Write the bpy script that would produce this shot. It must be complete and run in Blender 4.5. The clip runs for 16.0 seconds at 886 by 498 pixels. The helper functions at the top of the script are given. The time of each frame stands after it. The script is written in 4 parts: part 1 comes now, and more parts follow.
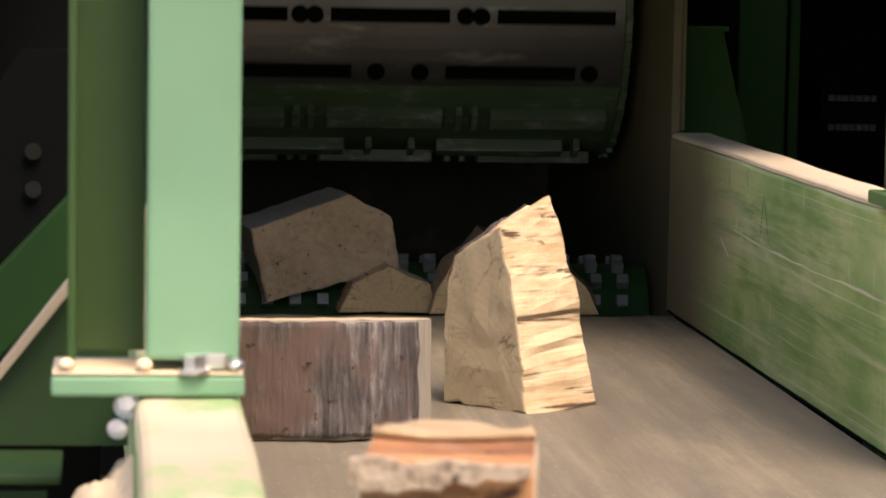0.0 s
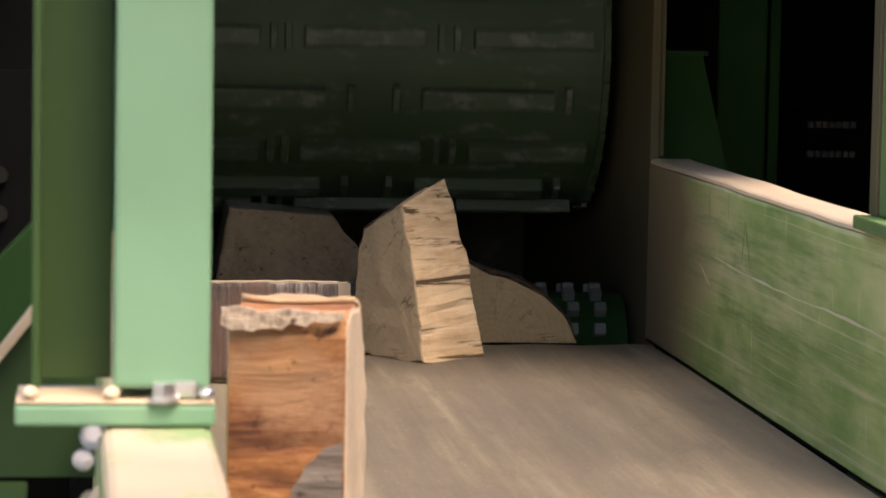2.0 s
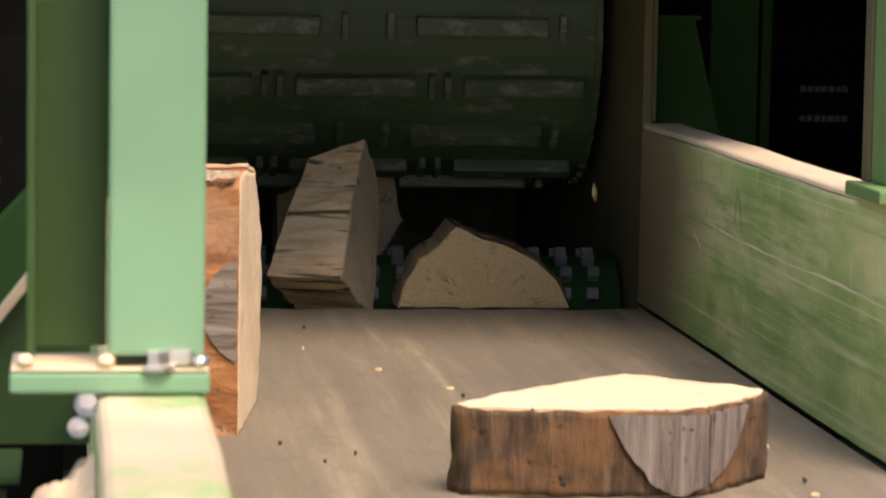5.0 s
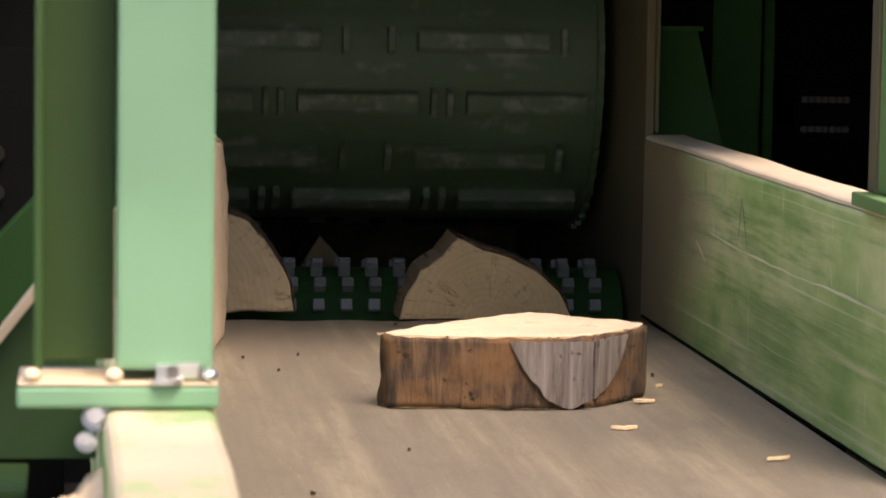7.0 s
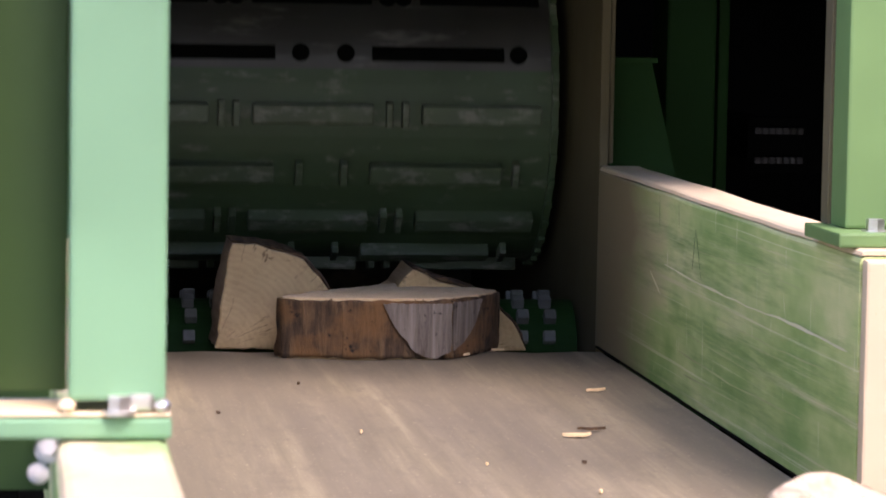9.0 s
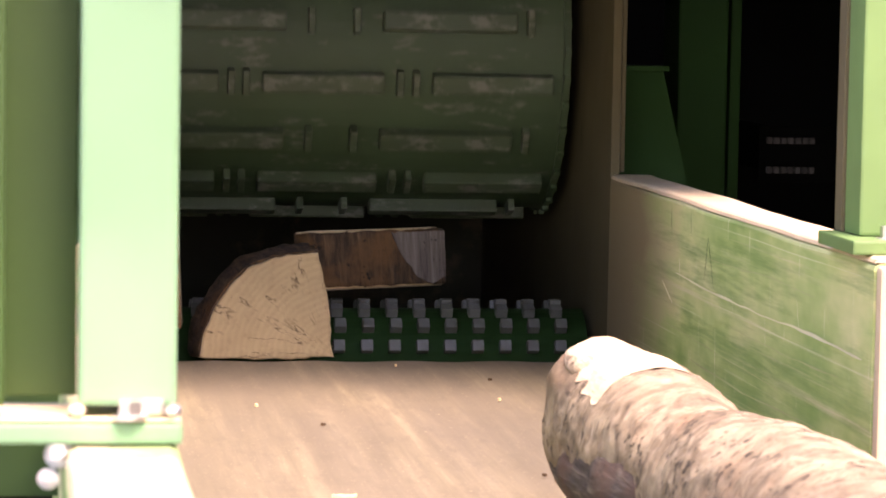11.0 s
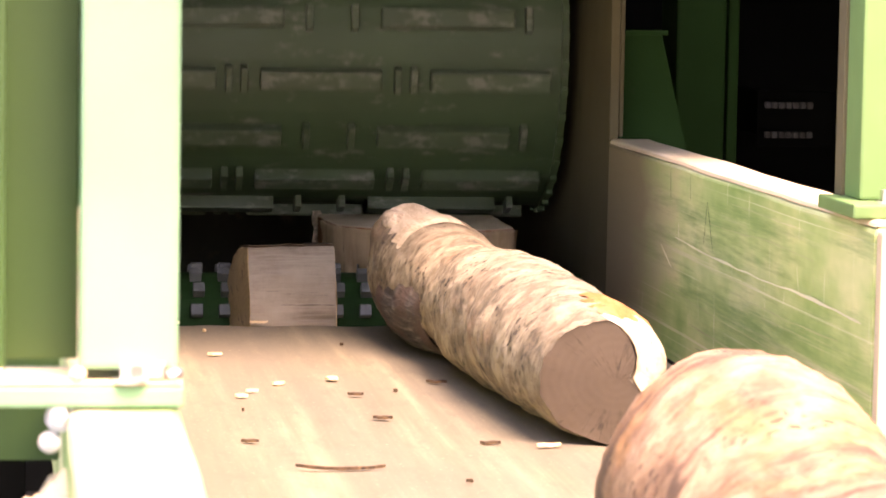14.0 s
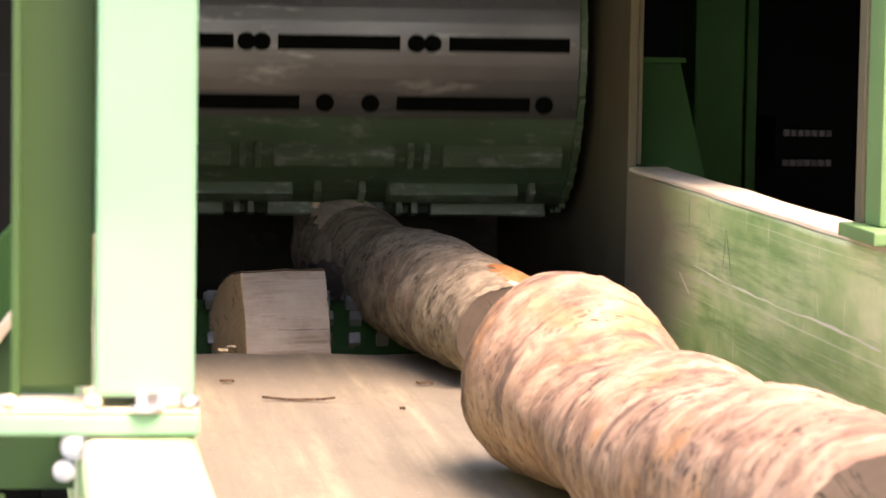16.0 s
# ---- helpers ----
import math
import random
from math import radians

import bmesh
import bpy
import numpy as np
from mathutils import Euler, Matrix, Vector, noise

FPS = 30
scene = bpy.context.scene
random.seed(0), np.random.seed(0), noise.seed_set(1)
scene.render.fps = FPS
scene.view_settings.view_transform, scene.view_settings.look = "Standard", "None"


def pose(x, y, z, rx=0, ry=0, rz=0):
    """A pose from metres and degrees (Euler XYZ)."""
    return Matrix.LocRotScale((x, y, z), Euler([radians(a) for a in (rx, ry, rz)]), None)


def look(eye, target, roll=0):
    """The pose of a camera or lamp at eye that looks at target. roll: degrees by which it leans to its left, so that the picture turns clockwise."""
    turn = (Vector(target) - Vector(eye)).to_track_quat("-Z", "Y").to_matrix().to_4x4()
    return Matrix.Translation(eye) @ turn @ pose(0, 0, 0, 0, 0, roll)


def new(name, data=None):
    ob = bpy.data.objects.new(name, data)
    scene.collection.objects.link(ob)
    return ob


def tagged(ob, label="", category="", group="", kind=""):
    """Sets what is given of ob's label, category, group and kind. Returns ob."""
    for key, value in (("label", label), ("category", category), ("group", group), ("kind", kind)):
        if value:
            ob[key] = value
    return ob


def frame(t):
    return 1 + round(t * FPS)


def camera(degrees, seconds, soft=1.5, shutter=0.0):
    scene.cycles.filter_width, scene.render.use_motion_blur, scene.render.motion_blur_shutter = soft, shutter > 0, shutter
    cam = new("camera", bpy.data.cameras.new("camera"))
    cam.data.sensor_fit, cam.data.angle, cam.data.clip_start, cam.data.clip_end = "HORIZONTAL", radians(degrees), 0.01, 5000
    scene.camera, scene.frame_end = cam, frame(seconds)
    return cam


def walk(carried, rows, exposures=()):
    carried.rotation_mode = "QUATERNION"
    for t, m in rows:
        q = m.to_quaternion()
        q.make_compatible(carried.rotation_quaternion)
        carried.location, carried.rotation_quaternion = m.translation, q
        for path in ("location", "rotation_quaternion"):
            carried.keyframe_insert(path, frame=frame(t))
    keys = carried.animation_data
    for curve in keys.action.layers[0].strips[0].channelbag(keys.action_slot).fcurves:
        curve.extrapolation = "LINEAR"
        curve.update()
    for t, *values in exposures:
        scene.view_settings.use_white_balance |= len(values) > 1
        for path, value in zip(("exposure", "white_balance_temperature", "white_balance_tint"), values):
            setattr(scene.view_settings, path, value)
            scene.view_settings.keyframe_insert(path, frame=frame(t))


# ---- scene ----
cam = camera(16.23, 16.0, soft=1.7, shutter=0.4)
cam.data.dof.use_dof = True
cam.data.dof.focus_distance = 4.7
cam.data.dof.aperture_fstop = 19
PATH = [
    (0.0, (0.003, -0.090, 0.613), (0.5353, 4.8584, 0.1303), 0.97),
    (0.5, (0.019, 0.035, 0.597), (0.5764, 4.9797, 0.1038), 1.01),
    (1.0, (0.023, 0.076, 0.595), (0.6039, 5.0173, 0.1026), 1.05),
    (1.5, (0.014, 0.040, 0.597), (0.5826, 4.9869, 0.1395), 1.04),
    (2.0, (0.008, -0.011, 0.601), (0.5826, 4.9372, 0.1672), 1.02),
    (2.5, (0.008, -0.025, 0.601), (0.5789, 4.9238, 0.1721), 1.01),
    (3.0, (0.011, -0.038, 0.605), (0.5769, 4.9121, 0.1832), 1.01),
    (3.5, (0.010, -0.033, 0.604), (0.5942, 4.9135, 0.1685), 1.00),
    (4.0, (0.009, -0.030, 0.606), (0.5754, 4.9182, 0.1591), 0.98),
    (4.5, (0.008, -0.027, 0.608), (0.5653, 4.9209, 0.1541), 0.97),
    (5.0, (0.006, -0.016, 0.605), (0.5939, 4.9248, 0.1119), 0.99),
    (5.2, (0.010, -0.029, 0.608), (0.5994, 4.9087, 0.0853), 0.96),
    (7.3, (-0.003, 0.006, 0.604), (0.5946, 4.9499, 0.1561), 0.95),
    (7.5, (-0.003, 0.004, 0.607), (0.5996, 4.9510, 0.2073), 0.94),
    (8.0, (-0.004, 0.013, 0.605), (0.5710, 4.9616, 0.1769), 0.98),
    (8.5, (-0.001, 0.000, 0.608), (0.6475, 4.9410, 0.1947), 0.96),
    (9.0, (0.000, 0.000, 0.604), (0.6640, 4.9375, 0.1803), 0.97),
    (9.2, (-0.000, 0.001, 0.606), (0.6545, 4.9385, 0.1727), 0.97),
    (11.3, (-0.001, 0.022, 0.595), (0.6492, 4.9644, 0.2094), 0.97),
    (11.5, (-0.004, 0.010, 0.595), (0.6649, 4.9516, 0.2237), 1.00),
    (12.0, (-0.002, 0.009, 0.592), (0.6859, 4.9436, 0.1744), 0.99),
    (12.5, (-0.004, 0.007, 0.592), (0.6605, 4.9450, 0.1764), 0.99),
    (13.0, (-0.005, 0.014, 0.592), (0.6604, 4.9507, 0.1662), 1.04),
    (13.5, (-0.006, 0.016, 0.593), (0.6694, 4.9526, 0.1722), 0.97),
    (14.0, (-0.004, 0.027, 0.593), (0.6529, 4.9624, 0.1352), 0.96),
    (14.5, (-0.001, 0.033, 0.592), (0.6722, 4.9678, 0.1546), 0.97),
    (15.0, (-0.002, 0.048, 0.589), (0.6584, 4.9841, 0.1434), 0.98),
    (15.5, (-0.003, 0.045, 0.591), (0.6384, 4.9861, 0.1734), 0.98),
    (16.0, (-0.003, 0.048, 0.590), (0.6278, 4.9909, 0.1775), 0.98),
]
walk(cam, [(t, look(e, a, r)) for t, e, a, r in PATH],
     [(0.0, 1.66, 7350, 24), (1.2, 1.60, 7350, 26), (2.1, 1.62, 7400, 26), (3.0, 1.82, 7500, 23), (3.6, 1.88, 7600, 23), (4.4, 1.70, 7550, 24), (5.2, 1.66, 7550, 24), (7.3, 1.74, 7150, 25), (8.0, 1.88, 6950, 28), (9.2, 2.10, 6550, 32), (11.3, 2.90, 7950, 38), (13.0, 3.24, 8300, 38), (15.0, 3.20, 8200, 38), (15.5, 3.12, 7900, 31), (16.0, 3.02, 7500, 31)])

# ---- daylight: bright sky over the open feeding side, soft sun from behind and to the side ----
world = bpy.data.worlds.new("sky")
scene.world = world
world.use_nodes = True
wn = world.node_tree
sky = wn.nodes.new("ShaderNodeTexSky")
sky.sky_type = "NISHITA"
sky.sun_disc = False
SUN_FROM = Vector((0.24, -0.46, 0.88)).normalized()
sky.sun_elevation = math.asin(SUN_FROM.z)
sky.sun_rotation = math.atan2(SUN_FROM.x, SUN_FROM.y)
wn.links.new(sky.outputs[0], wn.nodes["Background"].inputs[0])
wn.nodes["Background"].inputs[1].default_value = 0.15
sun_data = bpy.data.lights.new("sun", "SUN")
sun_data.energy = 2.0
sun_data.angle = radians(38)
sun_data.color = (1.0, 0.90, 0.76)
sun = new("sun", sun_data)
sun.matrix_world = look(SUN_FROM * 20, (0, 0, 0))


# ---- materials ----
def nodes_of(name, rough=0.6, metal=0.0):
    m = bpy.data.materials.new(name)
    m.use_nodes = True
    b = m.node_tree.nodes["Principled BSDF"]
    b.inputs["Roughness"].default_value = rough
    b.inputs["Metallic"].default_value = metal
    return m, m.node_tree, b


def coords(nt, scale=(1, 1, 1), rot=(0, 0, 0)):
    tc, mp = nt.nodes.new("ShaderNodeTexCoord"), nt.nodes.new("ShaderNodeMapping")
    mp.inputs["Scale"].default_value = scale
    mp.inputs["Rotation"].default_value = rot
    nt.links.new(tc.outputs["Object"], mp.inputs["Vector"])
    return mp.outputs["Vector"]


def noise_tex(nt, vec, scale, detail=6.0, rough=0.6, distort=0.0):
    n = nt.nodes.new("ShaderNodeTexNoise")
    n.inputs["Scale"].default_value = scale
    n.inputs["Detail"].default_value = detail
    n.inputs["Roughness"].default_value = rough
    n.inputs["Distortion"].default_value = distort
    nt.links.new(vec, n.inputs["Vector"])
    return n.outputs["Fac"]


def ramp(nt, fac, stops):
    r = nt.nodes.new("ShaderNodeValToRGB")
    els = r.color_ramp.elements
    while len(els) < len(stops):
        els.new(0.5)
    for e, (p, c) in zip(els, stops):
        e.position = p
        e.color = (*c, 1) if len(c) == 3 else c
    nt.links.new(fac, r.inputs["Fac"])
    return r.outputs["Color"]


def mix(nt, fac, a, b, mode="MIX"):
    m = nt.nodes.new("ShaderNodeMix")
    m.data_type, m.blend_type = "RGBA", mode
    for sock, v in ((m.inputs[0], fac), (m.inputs[6], a), (m.inputs[7], b)):
        if isinstance(v, (int, float)):
            sock.default_value = v
        elif isinstance(v, tuple):
            sock.default_value = (*v, 1)
        else:
            nt.links.new(v, sock)
    return m.outputs[2]


def bump(nt, b, height, strength=0.3, dist=0.004):
    n = nt.nodes.new("ShaderNodeBump")
    n.inputs["Strength"].default_value = strength
    n.inputs["Distance"].default_value = dist
    nt.links.new(height, n.inputs["Height"])
    nt.links.new(n.outputs["Normal"], b.inputs["Normal"])


BW = ((0.0, 0.0, 0.0), (1.0, 1.0, 1.0))


def paint(name, col, worn, wear=0.62, rough=0.4, streak=(1, 1, 1), size=9.0):
    """Painted metal or board: two scales of tone, scuffs down to the bare colour along the streak."""
    m, nt, b = nodes_of(name, rough)
    v = coords(nt, streak)
    big = noise_tex(nt, coords(nt), 3.0, 3)
    tone = ramp(nt, big, [(0.3, tuple(c * 0.82 for c in col)), (0.7, tuple(min(1, c * 1.15) for c in col))])
    scuff = noise_tex(nt, v, size, 10, 0.7)
    mask = ramp(nt, scuff, [(wear, BW[0]), (min(1, wear + 0.1), BW[1])])
    nt.links.new(mix(nt, mask, tone, worn), b.inputs["Base Color"])
    rr = nt.nodes.new("ShaderNodeMapRange")
    rr.inputs[3].default_value, rr.inputs[4].default_value = rough - 0.08, rough + 0.2
    nt.links.new(scuff, rr.inputs[0])
    nt.links.new(rr.outputs[0], b.inputs["Roughness"])
    bump(nt, b, scuff, 0.15, 0.002)
    return m


M_POST = paint("green_enamel", (0.158, 0.318, 0.185), (0.27, 0.38, 0.27), 0.74, 0.30, (1, 1, 0.4), 14)
M_POST_DULL = paint("dull_green_enamel", (0.12, 0.225, 0.075), (0.26, 0.26, 0.14), 0.66, 0.5, (1, 1, 0.4), 12)
# Green darkened for the shaded web of the left post; frame parts share it.
M_PLATE = paint("shade_dark_plate_paint", (0.024, 0.066, 0.010), (0.45, 0.38, 0.25), 0.72, 0.5, (1, 1, 1), 12)
# Dark green with the shade of the housing and background put into it.
M_DARKGREEN = paint("shade_dark_green_paint", (0.014, 0.042, 0.012), (0.04, 0.05, 0.03), 0.66, 0.55)
M_SIDE = paint("dusty_side_paint", (0.095, 0.079, 0.038), (0.055, 0.062, 0.028), 0.6, 0.75, (1, 1, 0.3), 8)
# Tan of caked sawdust, also used for the lit top edge of the gusset.
M_DUST_LIT = paint("sawdust_and_lit_edge", (0.52, 0.40, 0.26), (0.35, 0.25, 0.15), 0.6, 0.9)
# Near-black base that stands in for deep shade, gaps and openings.
M_BLACK = paint("black_shade_paint", (0.003, 0.0035, 0.003), (0.007, 0.007, 0.006), 0.7, 0.8)
M_STEEL = paint("worn_dark_steel", (0.11, 0.107, 0.098), (0.26, 0.25, 0.225), 0.56, 0.33, (0.35, 2, 2), 12)
M_DULL = paint("dark_bolt_steel", (0.012, 0.012, 0.010), (0.025, 0.023, 0.02), 0.58, 0.7)
M_CHAIN = paint("dark_chain_steel", (0.045, 0.043, 0.04), (0.09, 0.085, 0.075), 0.58, 0.5)
# Black raised to grey to stand for haze inside the housing.
M_INSIDE = paint("haze_lifted_black_paint", (0.062, 0.062, 0.046), (0.13, 0.112, 0.078), 0.55, 0.85, (1, 1, 1), 6)
M_ZINC = paint("zinc_plated_steel", (0.62, 0.60, 0.56), (0.75, 0.74, 0.70), 0.5, 0.28)
for mm, k in ((M_STEEL, 0.75), (M_ZINC, 0.9)):
    mm.node_tree.nodes["Principled BSDF"].inputs["Metallic"].default_value = k
M_SHED = paint("dark_shed_boards", (0.022, 0.023, 0.022), (0.06, 0.055, 0.05), 0.65, 0.9)
# Sheen nearly removed so these colours stay as dark as shaded parts.
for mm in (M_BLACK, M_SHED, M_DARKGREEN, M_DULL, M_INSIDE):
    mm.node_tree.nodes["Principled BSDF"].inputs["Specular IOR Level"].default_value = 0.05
M_FLOOR = paint("dark_concrete", (0.10, 0.095, 0.085), (0.2, 0.17, 0.12), 0.6, 0.9)


def board_material():
    """Green painted plank, scraped along its length, pale wood where the paint is gone."""
    m, nt, b = nodes_of("scraped_green_board", 0.55)
    big = noise_tex(nt, coords(nt, (1, 0.5, 1.2)), 5.0, 4)
    tone = ramp(nt, big, [(0.34, (0.18, 0.33, 0.085)), (0.50, (0.40, 0.50, 0.19)), (0.66, (0.66, 0.64, 0.34))])
    lines = noise_tex(nt, coords(nt, (1, 0.14, 15)), 5.0, 9, 0.7, 0.1)
    m1 = ramp(nt, lines, [(0.56, BW[0]), (0.70, BW[1])])
    c = mix(nt, m1, tone, (0.62, 0.58, 0.36))
    scr = noise_tex(nt, coords(nt, (1, 0.06, 17), (0.06, 0, 0)), 5.0, 7, 0.55)
    m2 = ramp(nt, scr, [(0.60, BW[0]), (0.625, BW[1]), (0.64, BW[1]), (0.665, BW[0])])
    up = noise_tex(nt, coords(nt, (1, 30, 4)), 2.6, 5, 0.55)
    m5 = ramp(nt, up, [(0.66, BW[0]), (0.69, BW[1])])
    m2 = mix(nt, 1.0, m2, m5, "ADD")
    faint = mix(nt, 0.6, (0, 0, 0), m2)
    c = mix(nt, faint, c, (0.70, 0.68, 0.46))
    drk = noise_tex(nt, coords(nt, (1, 0.45, 7)), 3.4, 8, 0.68)
    m3 = ramp(nt, drk, [(0.50, BW[0]), (0.66, BW[1])])
    c = mix(nt, mix(nt, 0.75, (0, 0, 0), m3), c, (0.12, 0.25, 0.062))
    # scoured bare and dusty at the roller end, housing shade mixed into the brown
    sep = nt.nodes.new("ShaderNodeSeparateXYZ")
    nt.links.new(coords(nt), sep.inputs[0])
    add = nt.nodes.new("ShaderNodeMath")
    add.operation = "MULTIPLY_ADD"
    add.inputs[1].default_value = 0.5
    nt.links.new(big, add.inputs[0])
    nt.links.new(sep.outputs["Y"], add.inputs[2])
    m4 = ramp(nt, add.outputs[0], [(0.0, BW[0]), (1.0, BW[1])])
    mr = nt.nodes.new("ShaderNodeMapRange")
    mr.inputs[1].default_value, mr.inputs[2].default_value = 4.82, 5.12
    nt.links.new(add.outputs[0], mr.inputs[0])
    c = mix(nt, mr.outputs[0], c, (0.24, 0.19, 0.11))
    nt.links.new(c, b.inputs["Base Color"])
    bump(nt, b, lines, 0.25, 0.003)
    return m


M_BOARD = board_material()
M_BARE = paint("bare_worn_wood", (0.60, 0.48, 0.32), (0.30, 0.36, 0.18), 0.62, 0.6, (6, 0.6, 6), 6)
M_LTOP = paint("worn_board_top", (0.50, 0.42, 0.29), (0.25, 0.36, 0.15), 0.47, 0.42, (1.5, 0.8, 1), 5)


def belt_material():
    m, nt, b = nodes_of("worn_rubber_belt", 0.62)
    st = noise_tex(nt, coords(nt, (14, 0.5, 1)), 2.0, 9, 0.72)
    c = ramp(nt, st, [(0.34, (0.118, 0.101, 0.066)), (0.52, (0.185, 0.158, 0.105)), (0.68, (0.275, 0.236, 0.157))])
    sp = noise_tex(nt, coords(nt, (2.2, 0.35, 1)), 7, 7, 0.6)
    c = mix(nt, ramp(nt, sp, [(0.36, (0.75, 0.75, 0.75)), (0.56, BW[0])]), c, (0.15, 0.125, 0.088))
    lane = noise_tex(nt, coords(nt, (7, 0.5, 1)), 1.0, 3, 0.5)
    c = mix(nt, ramp(nt, lane, [(0.46, (0.6, 0.6, 0.6)), (0.60, BW[0])]), c, (0.125, 0.107, 0.08))
    rub = noise_tex(nt, coords(nt, (7, 2.2, 1)), 4.0, 9, 0.75)
    c = mix(nt, ramp(nt, rub, [(0.50, BW[0]), (0.66, (0.75, 0.75, 0.75))]), c, (0.115, 0.098, 0.07))
    dust = noise_tex(nt, coords(nt), 140, 4, 0.6)
    c = mix(nt, ramp(nt, dust, [(0.62, BW[0]), (0.74, BW[1])]), c, (0.34, 0.285, 0.20))
    nt.links.new(c, b.inputs["Base Color"])
    bump(nt, b, dust, 0.12, 0.001)
    return m


M_BELT = belt_material()


def end_grain(name, pale, dark, crack=0.5):
    """Cut face of a log: rings round the local axis, radial checks, saw marks."""
    m, nt, b = nodes_of(name, 0.8)
    v = coords(nt)
    w = nt.nodes.new("ShaderNodeTexWave")
    w.wave_type, w.rings_direction = "RINGS", "Z"
    w.inputs["Scale"].default_value = 30
    w.inputs["Distortion"].default_value = 5.0
    w.inputs["Detail"].default_value = 4
    nt.links.new(v, w.inputs["Vector"])
    big = noise_tex(nt, v, 9, 6)
    base = ramp(nt, big, [(0.3, tuple(c * 0.78 for c in pale)), (0.7, pale)])
    c = mix(nt, 0.09, base, ramp(nt, w.outputs["Fac"], [(0.2, dark), (0.8, pale)]))
    # drying checks run out from the pith
    sep = nt.nodes.new("ShaderNodeSeparateXYZ")
    nt.links.new(v, sep.inputs[0])
    ang = nt.nodes.new("ShaderNodeMath")
    ang.operation = "ARCTAN2"
    nt.links.new(sep.outputs["Y"], ang.inputs[0])
    nt.links.new(sep.outputs["X"], ang.inputs[1])
    com = nt.nodes.new("ShaderNodeCombineXYZ")
    nt.links.new(ang.outputs[0], com.inputs["X"])
    dist = nt.nodes.new("ShaderNodeVectorMath")
    dist.operation = "LENGTH"
    nt.links.new(v, dist.inputs[0])
    nt.links.new(dist.outputs["Value"], com.inputs["Y"])
    mp = nt.nodes.new("ShaderNodeMapping")
    mp.inputs["Scale"].default_value = (2.6, 5, 1)
    nt.links.new(com.outputs[0], mp.inputs["Vector"])
    rad = noise_tex(nt, mp.outputs["Vector"], 1.6, 5, 0.6)
    mask = ramp(nt, rad, [(0.484, BW[0]), (0.497, (crack, crack, crack)), (0.503, (crack, crack, crack)), (0.516, BW[0])])
    patch = ramp(nt, noise_tex(nt, v, 17, 3), [(0.45, BW[0]), (0.62, BW[1])])
    mask = mix(nt, 1.0, mask, patch, "MULTIPLY")
    c = mix(nt, mask, c, tuple(k * 0.3 for k in dark))
    soot = noise_tex(nt, v, 60, 8, 0.75)
    c = mix(nt, ramp(nt, soot, [(0.50, BW[0]), (0.80, (0.45, 0.45, 0.45))]), c, dark)
    nt.links.new(c, b.inputs["Base Color"])
    bump(nt, b, big, 0.3, 0.003)
    return m


def split_wood(name, pale, dark, streaks=0.60):
    """Torn side of a split block: fibres along the local axis, dark knots and tears."""
    m, nt, b = nodes_of(name, 0.78)
    fib = noise_tex(nt, coords(nt, (40, 40, 2.5)), 2.0, 8, 0.65)
    c = ramp(nt, fib, [(0.3, dark), (0.5, tuple((p + d) / 2 for p, d in zip(pale, dark))), (0.68, pale)])
    big = noise_tex(nt, coords(nt), 12, 5)
    c = mix(nt, ramp(nt, big, [(0.35, BW[1]), (0.6, BW[0])]), c, pale)
    tear = noise_tex(nt, coords(nt, (24, 24, 1.6)), 2.2, 7, 0.65, 0.5)
    c = mix(nt, ramp(nt, tear, [(streaks, BW[0]), (streaks + 0.07, BW[1])]), c, tuple(k * 0.22 for k in dark))
    nt.links.new(c, b.inputs["Base Color"])
    bump(nt, b, fib, 0.5, 0.005)
    return m


def bark_material(name, dark, mid, light, along=(30, 30, 3.0), patches=None, flecks=0.0):
    m, nt, b = nodes_of(name, 0.9)
    fib = noise_tex(nt, coords(nt, along), 1.6, 10, 0.7, 0.4)
    c = ramp(nt, fib, [(0.34, dark), (0.52, mid), (0.70, light)])
    big = noise_tex(nt, coords(nt), 7, 5)
    if patches:
        c = mix(nt, ramp(nt, big, [(0.50, BW[0]), (0.60, BW[1])]), c, mix(nt, fib, tuple(p * 0.6 for p in patches), patches))
    if flecks:
        v = nt.nodes.new("ShaderNodeTexVoronoi")
        v.inputs["Scale"].default_value = 48
        v.inputs["Randomness"].default_value = 1.0
        nt.links.new(coords(nt, (1, 1, 1.8)), v.inputs["Vector"])
        m7 = ramp(nt, v.outputs["Distance"], [(0.16, BW[1]), (0.26, BW[0])])
        m8 = ramp(nt, noise_tex(nt, coords(nt), 11, 4), [(0.48, BW[0]), (0.58, BW[1])])
        c = mix(nt, mix(nt, flecks, (0, 0, 0), mix(nt, 1.0, m7, m8, "MULTIPLY")), c, tuple(k * 0.8 for k in dark))
    spots = noise_tex(nt, coords(nt), 60, 4)
    c = mix(nt, ramp(nt, spots, [(0.62, BW[0]), (0.72, BW[1])]), c, tuple(k * 0.5 for k in dark))
    nt.links.new(c, b.inputs["Base Color"])
    bump(nt, b, fib, 0.8, 0.008)
    return m


M_END_PALE = end_grain("pale_cut_wood", (0.66, 0.52, 0.34), (0.42, 0.27, 0.13))
M_END_GREY = end_grain("weathered_cut_wood", (0.36, 0.32, 0.245), (0.24, 0.20, 0.14), 0.3)
M_END_CRACK = end_grain("checked_cut_wood", (0.58, 0.405, 0.195), (0.30, 0.18, 0.07), 0.9)
M_END_CHECK = end_grain("cracked_cut_wood", (0.58, 0.42, 0.22), (0.25, 0.15, 0.065), 1.0)
M_END_TAN = end_grain("dusty_cut_wood", (0.45, 0.35, 0.215), (0.24, 0.18, 0.105), 0.8)
M_END_BROWN = end_grain("brown_cut_wood", (0.125, 0.088, 0.058), (0.07, 0.045, 0.026), 1.0)
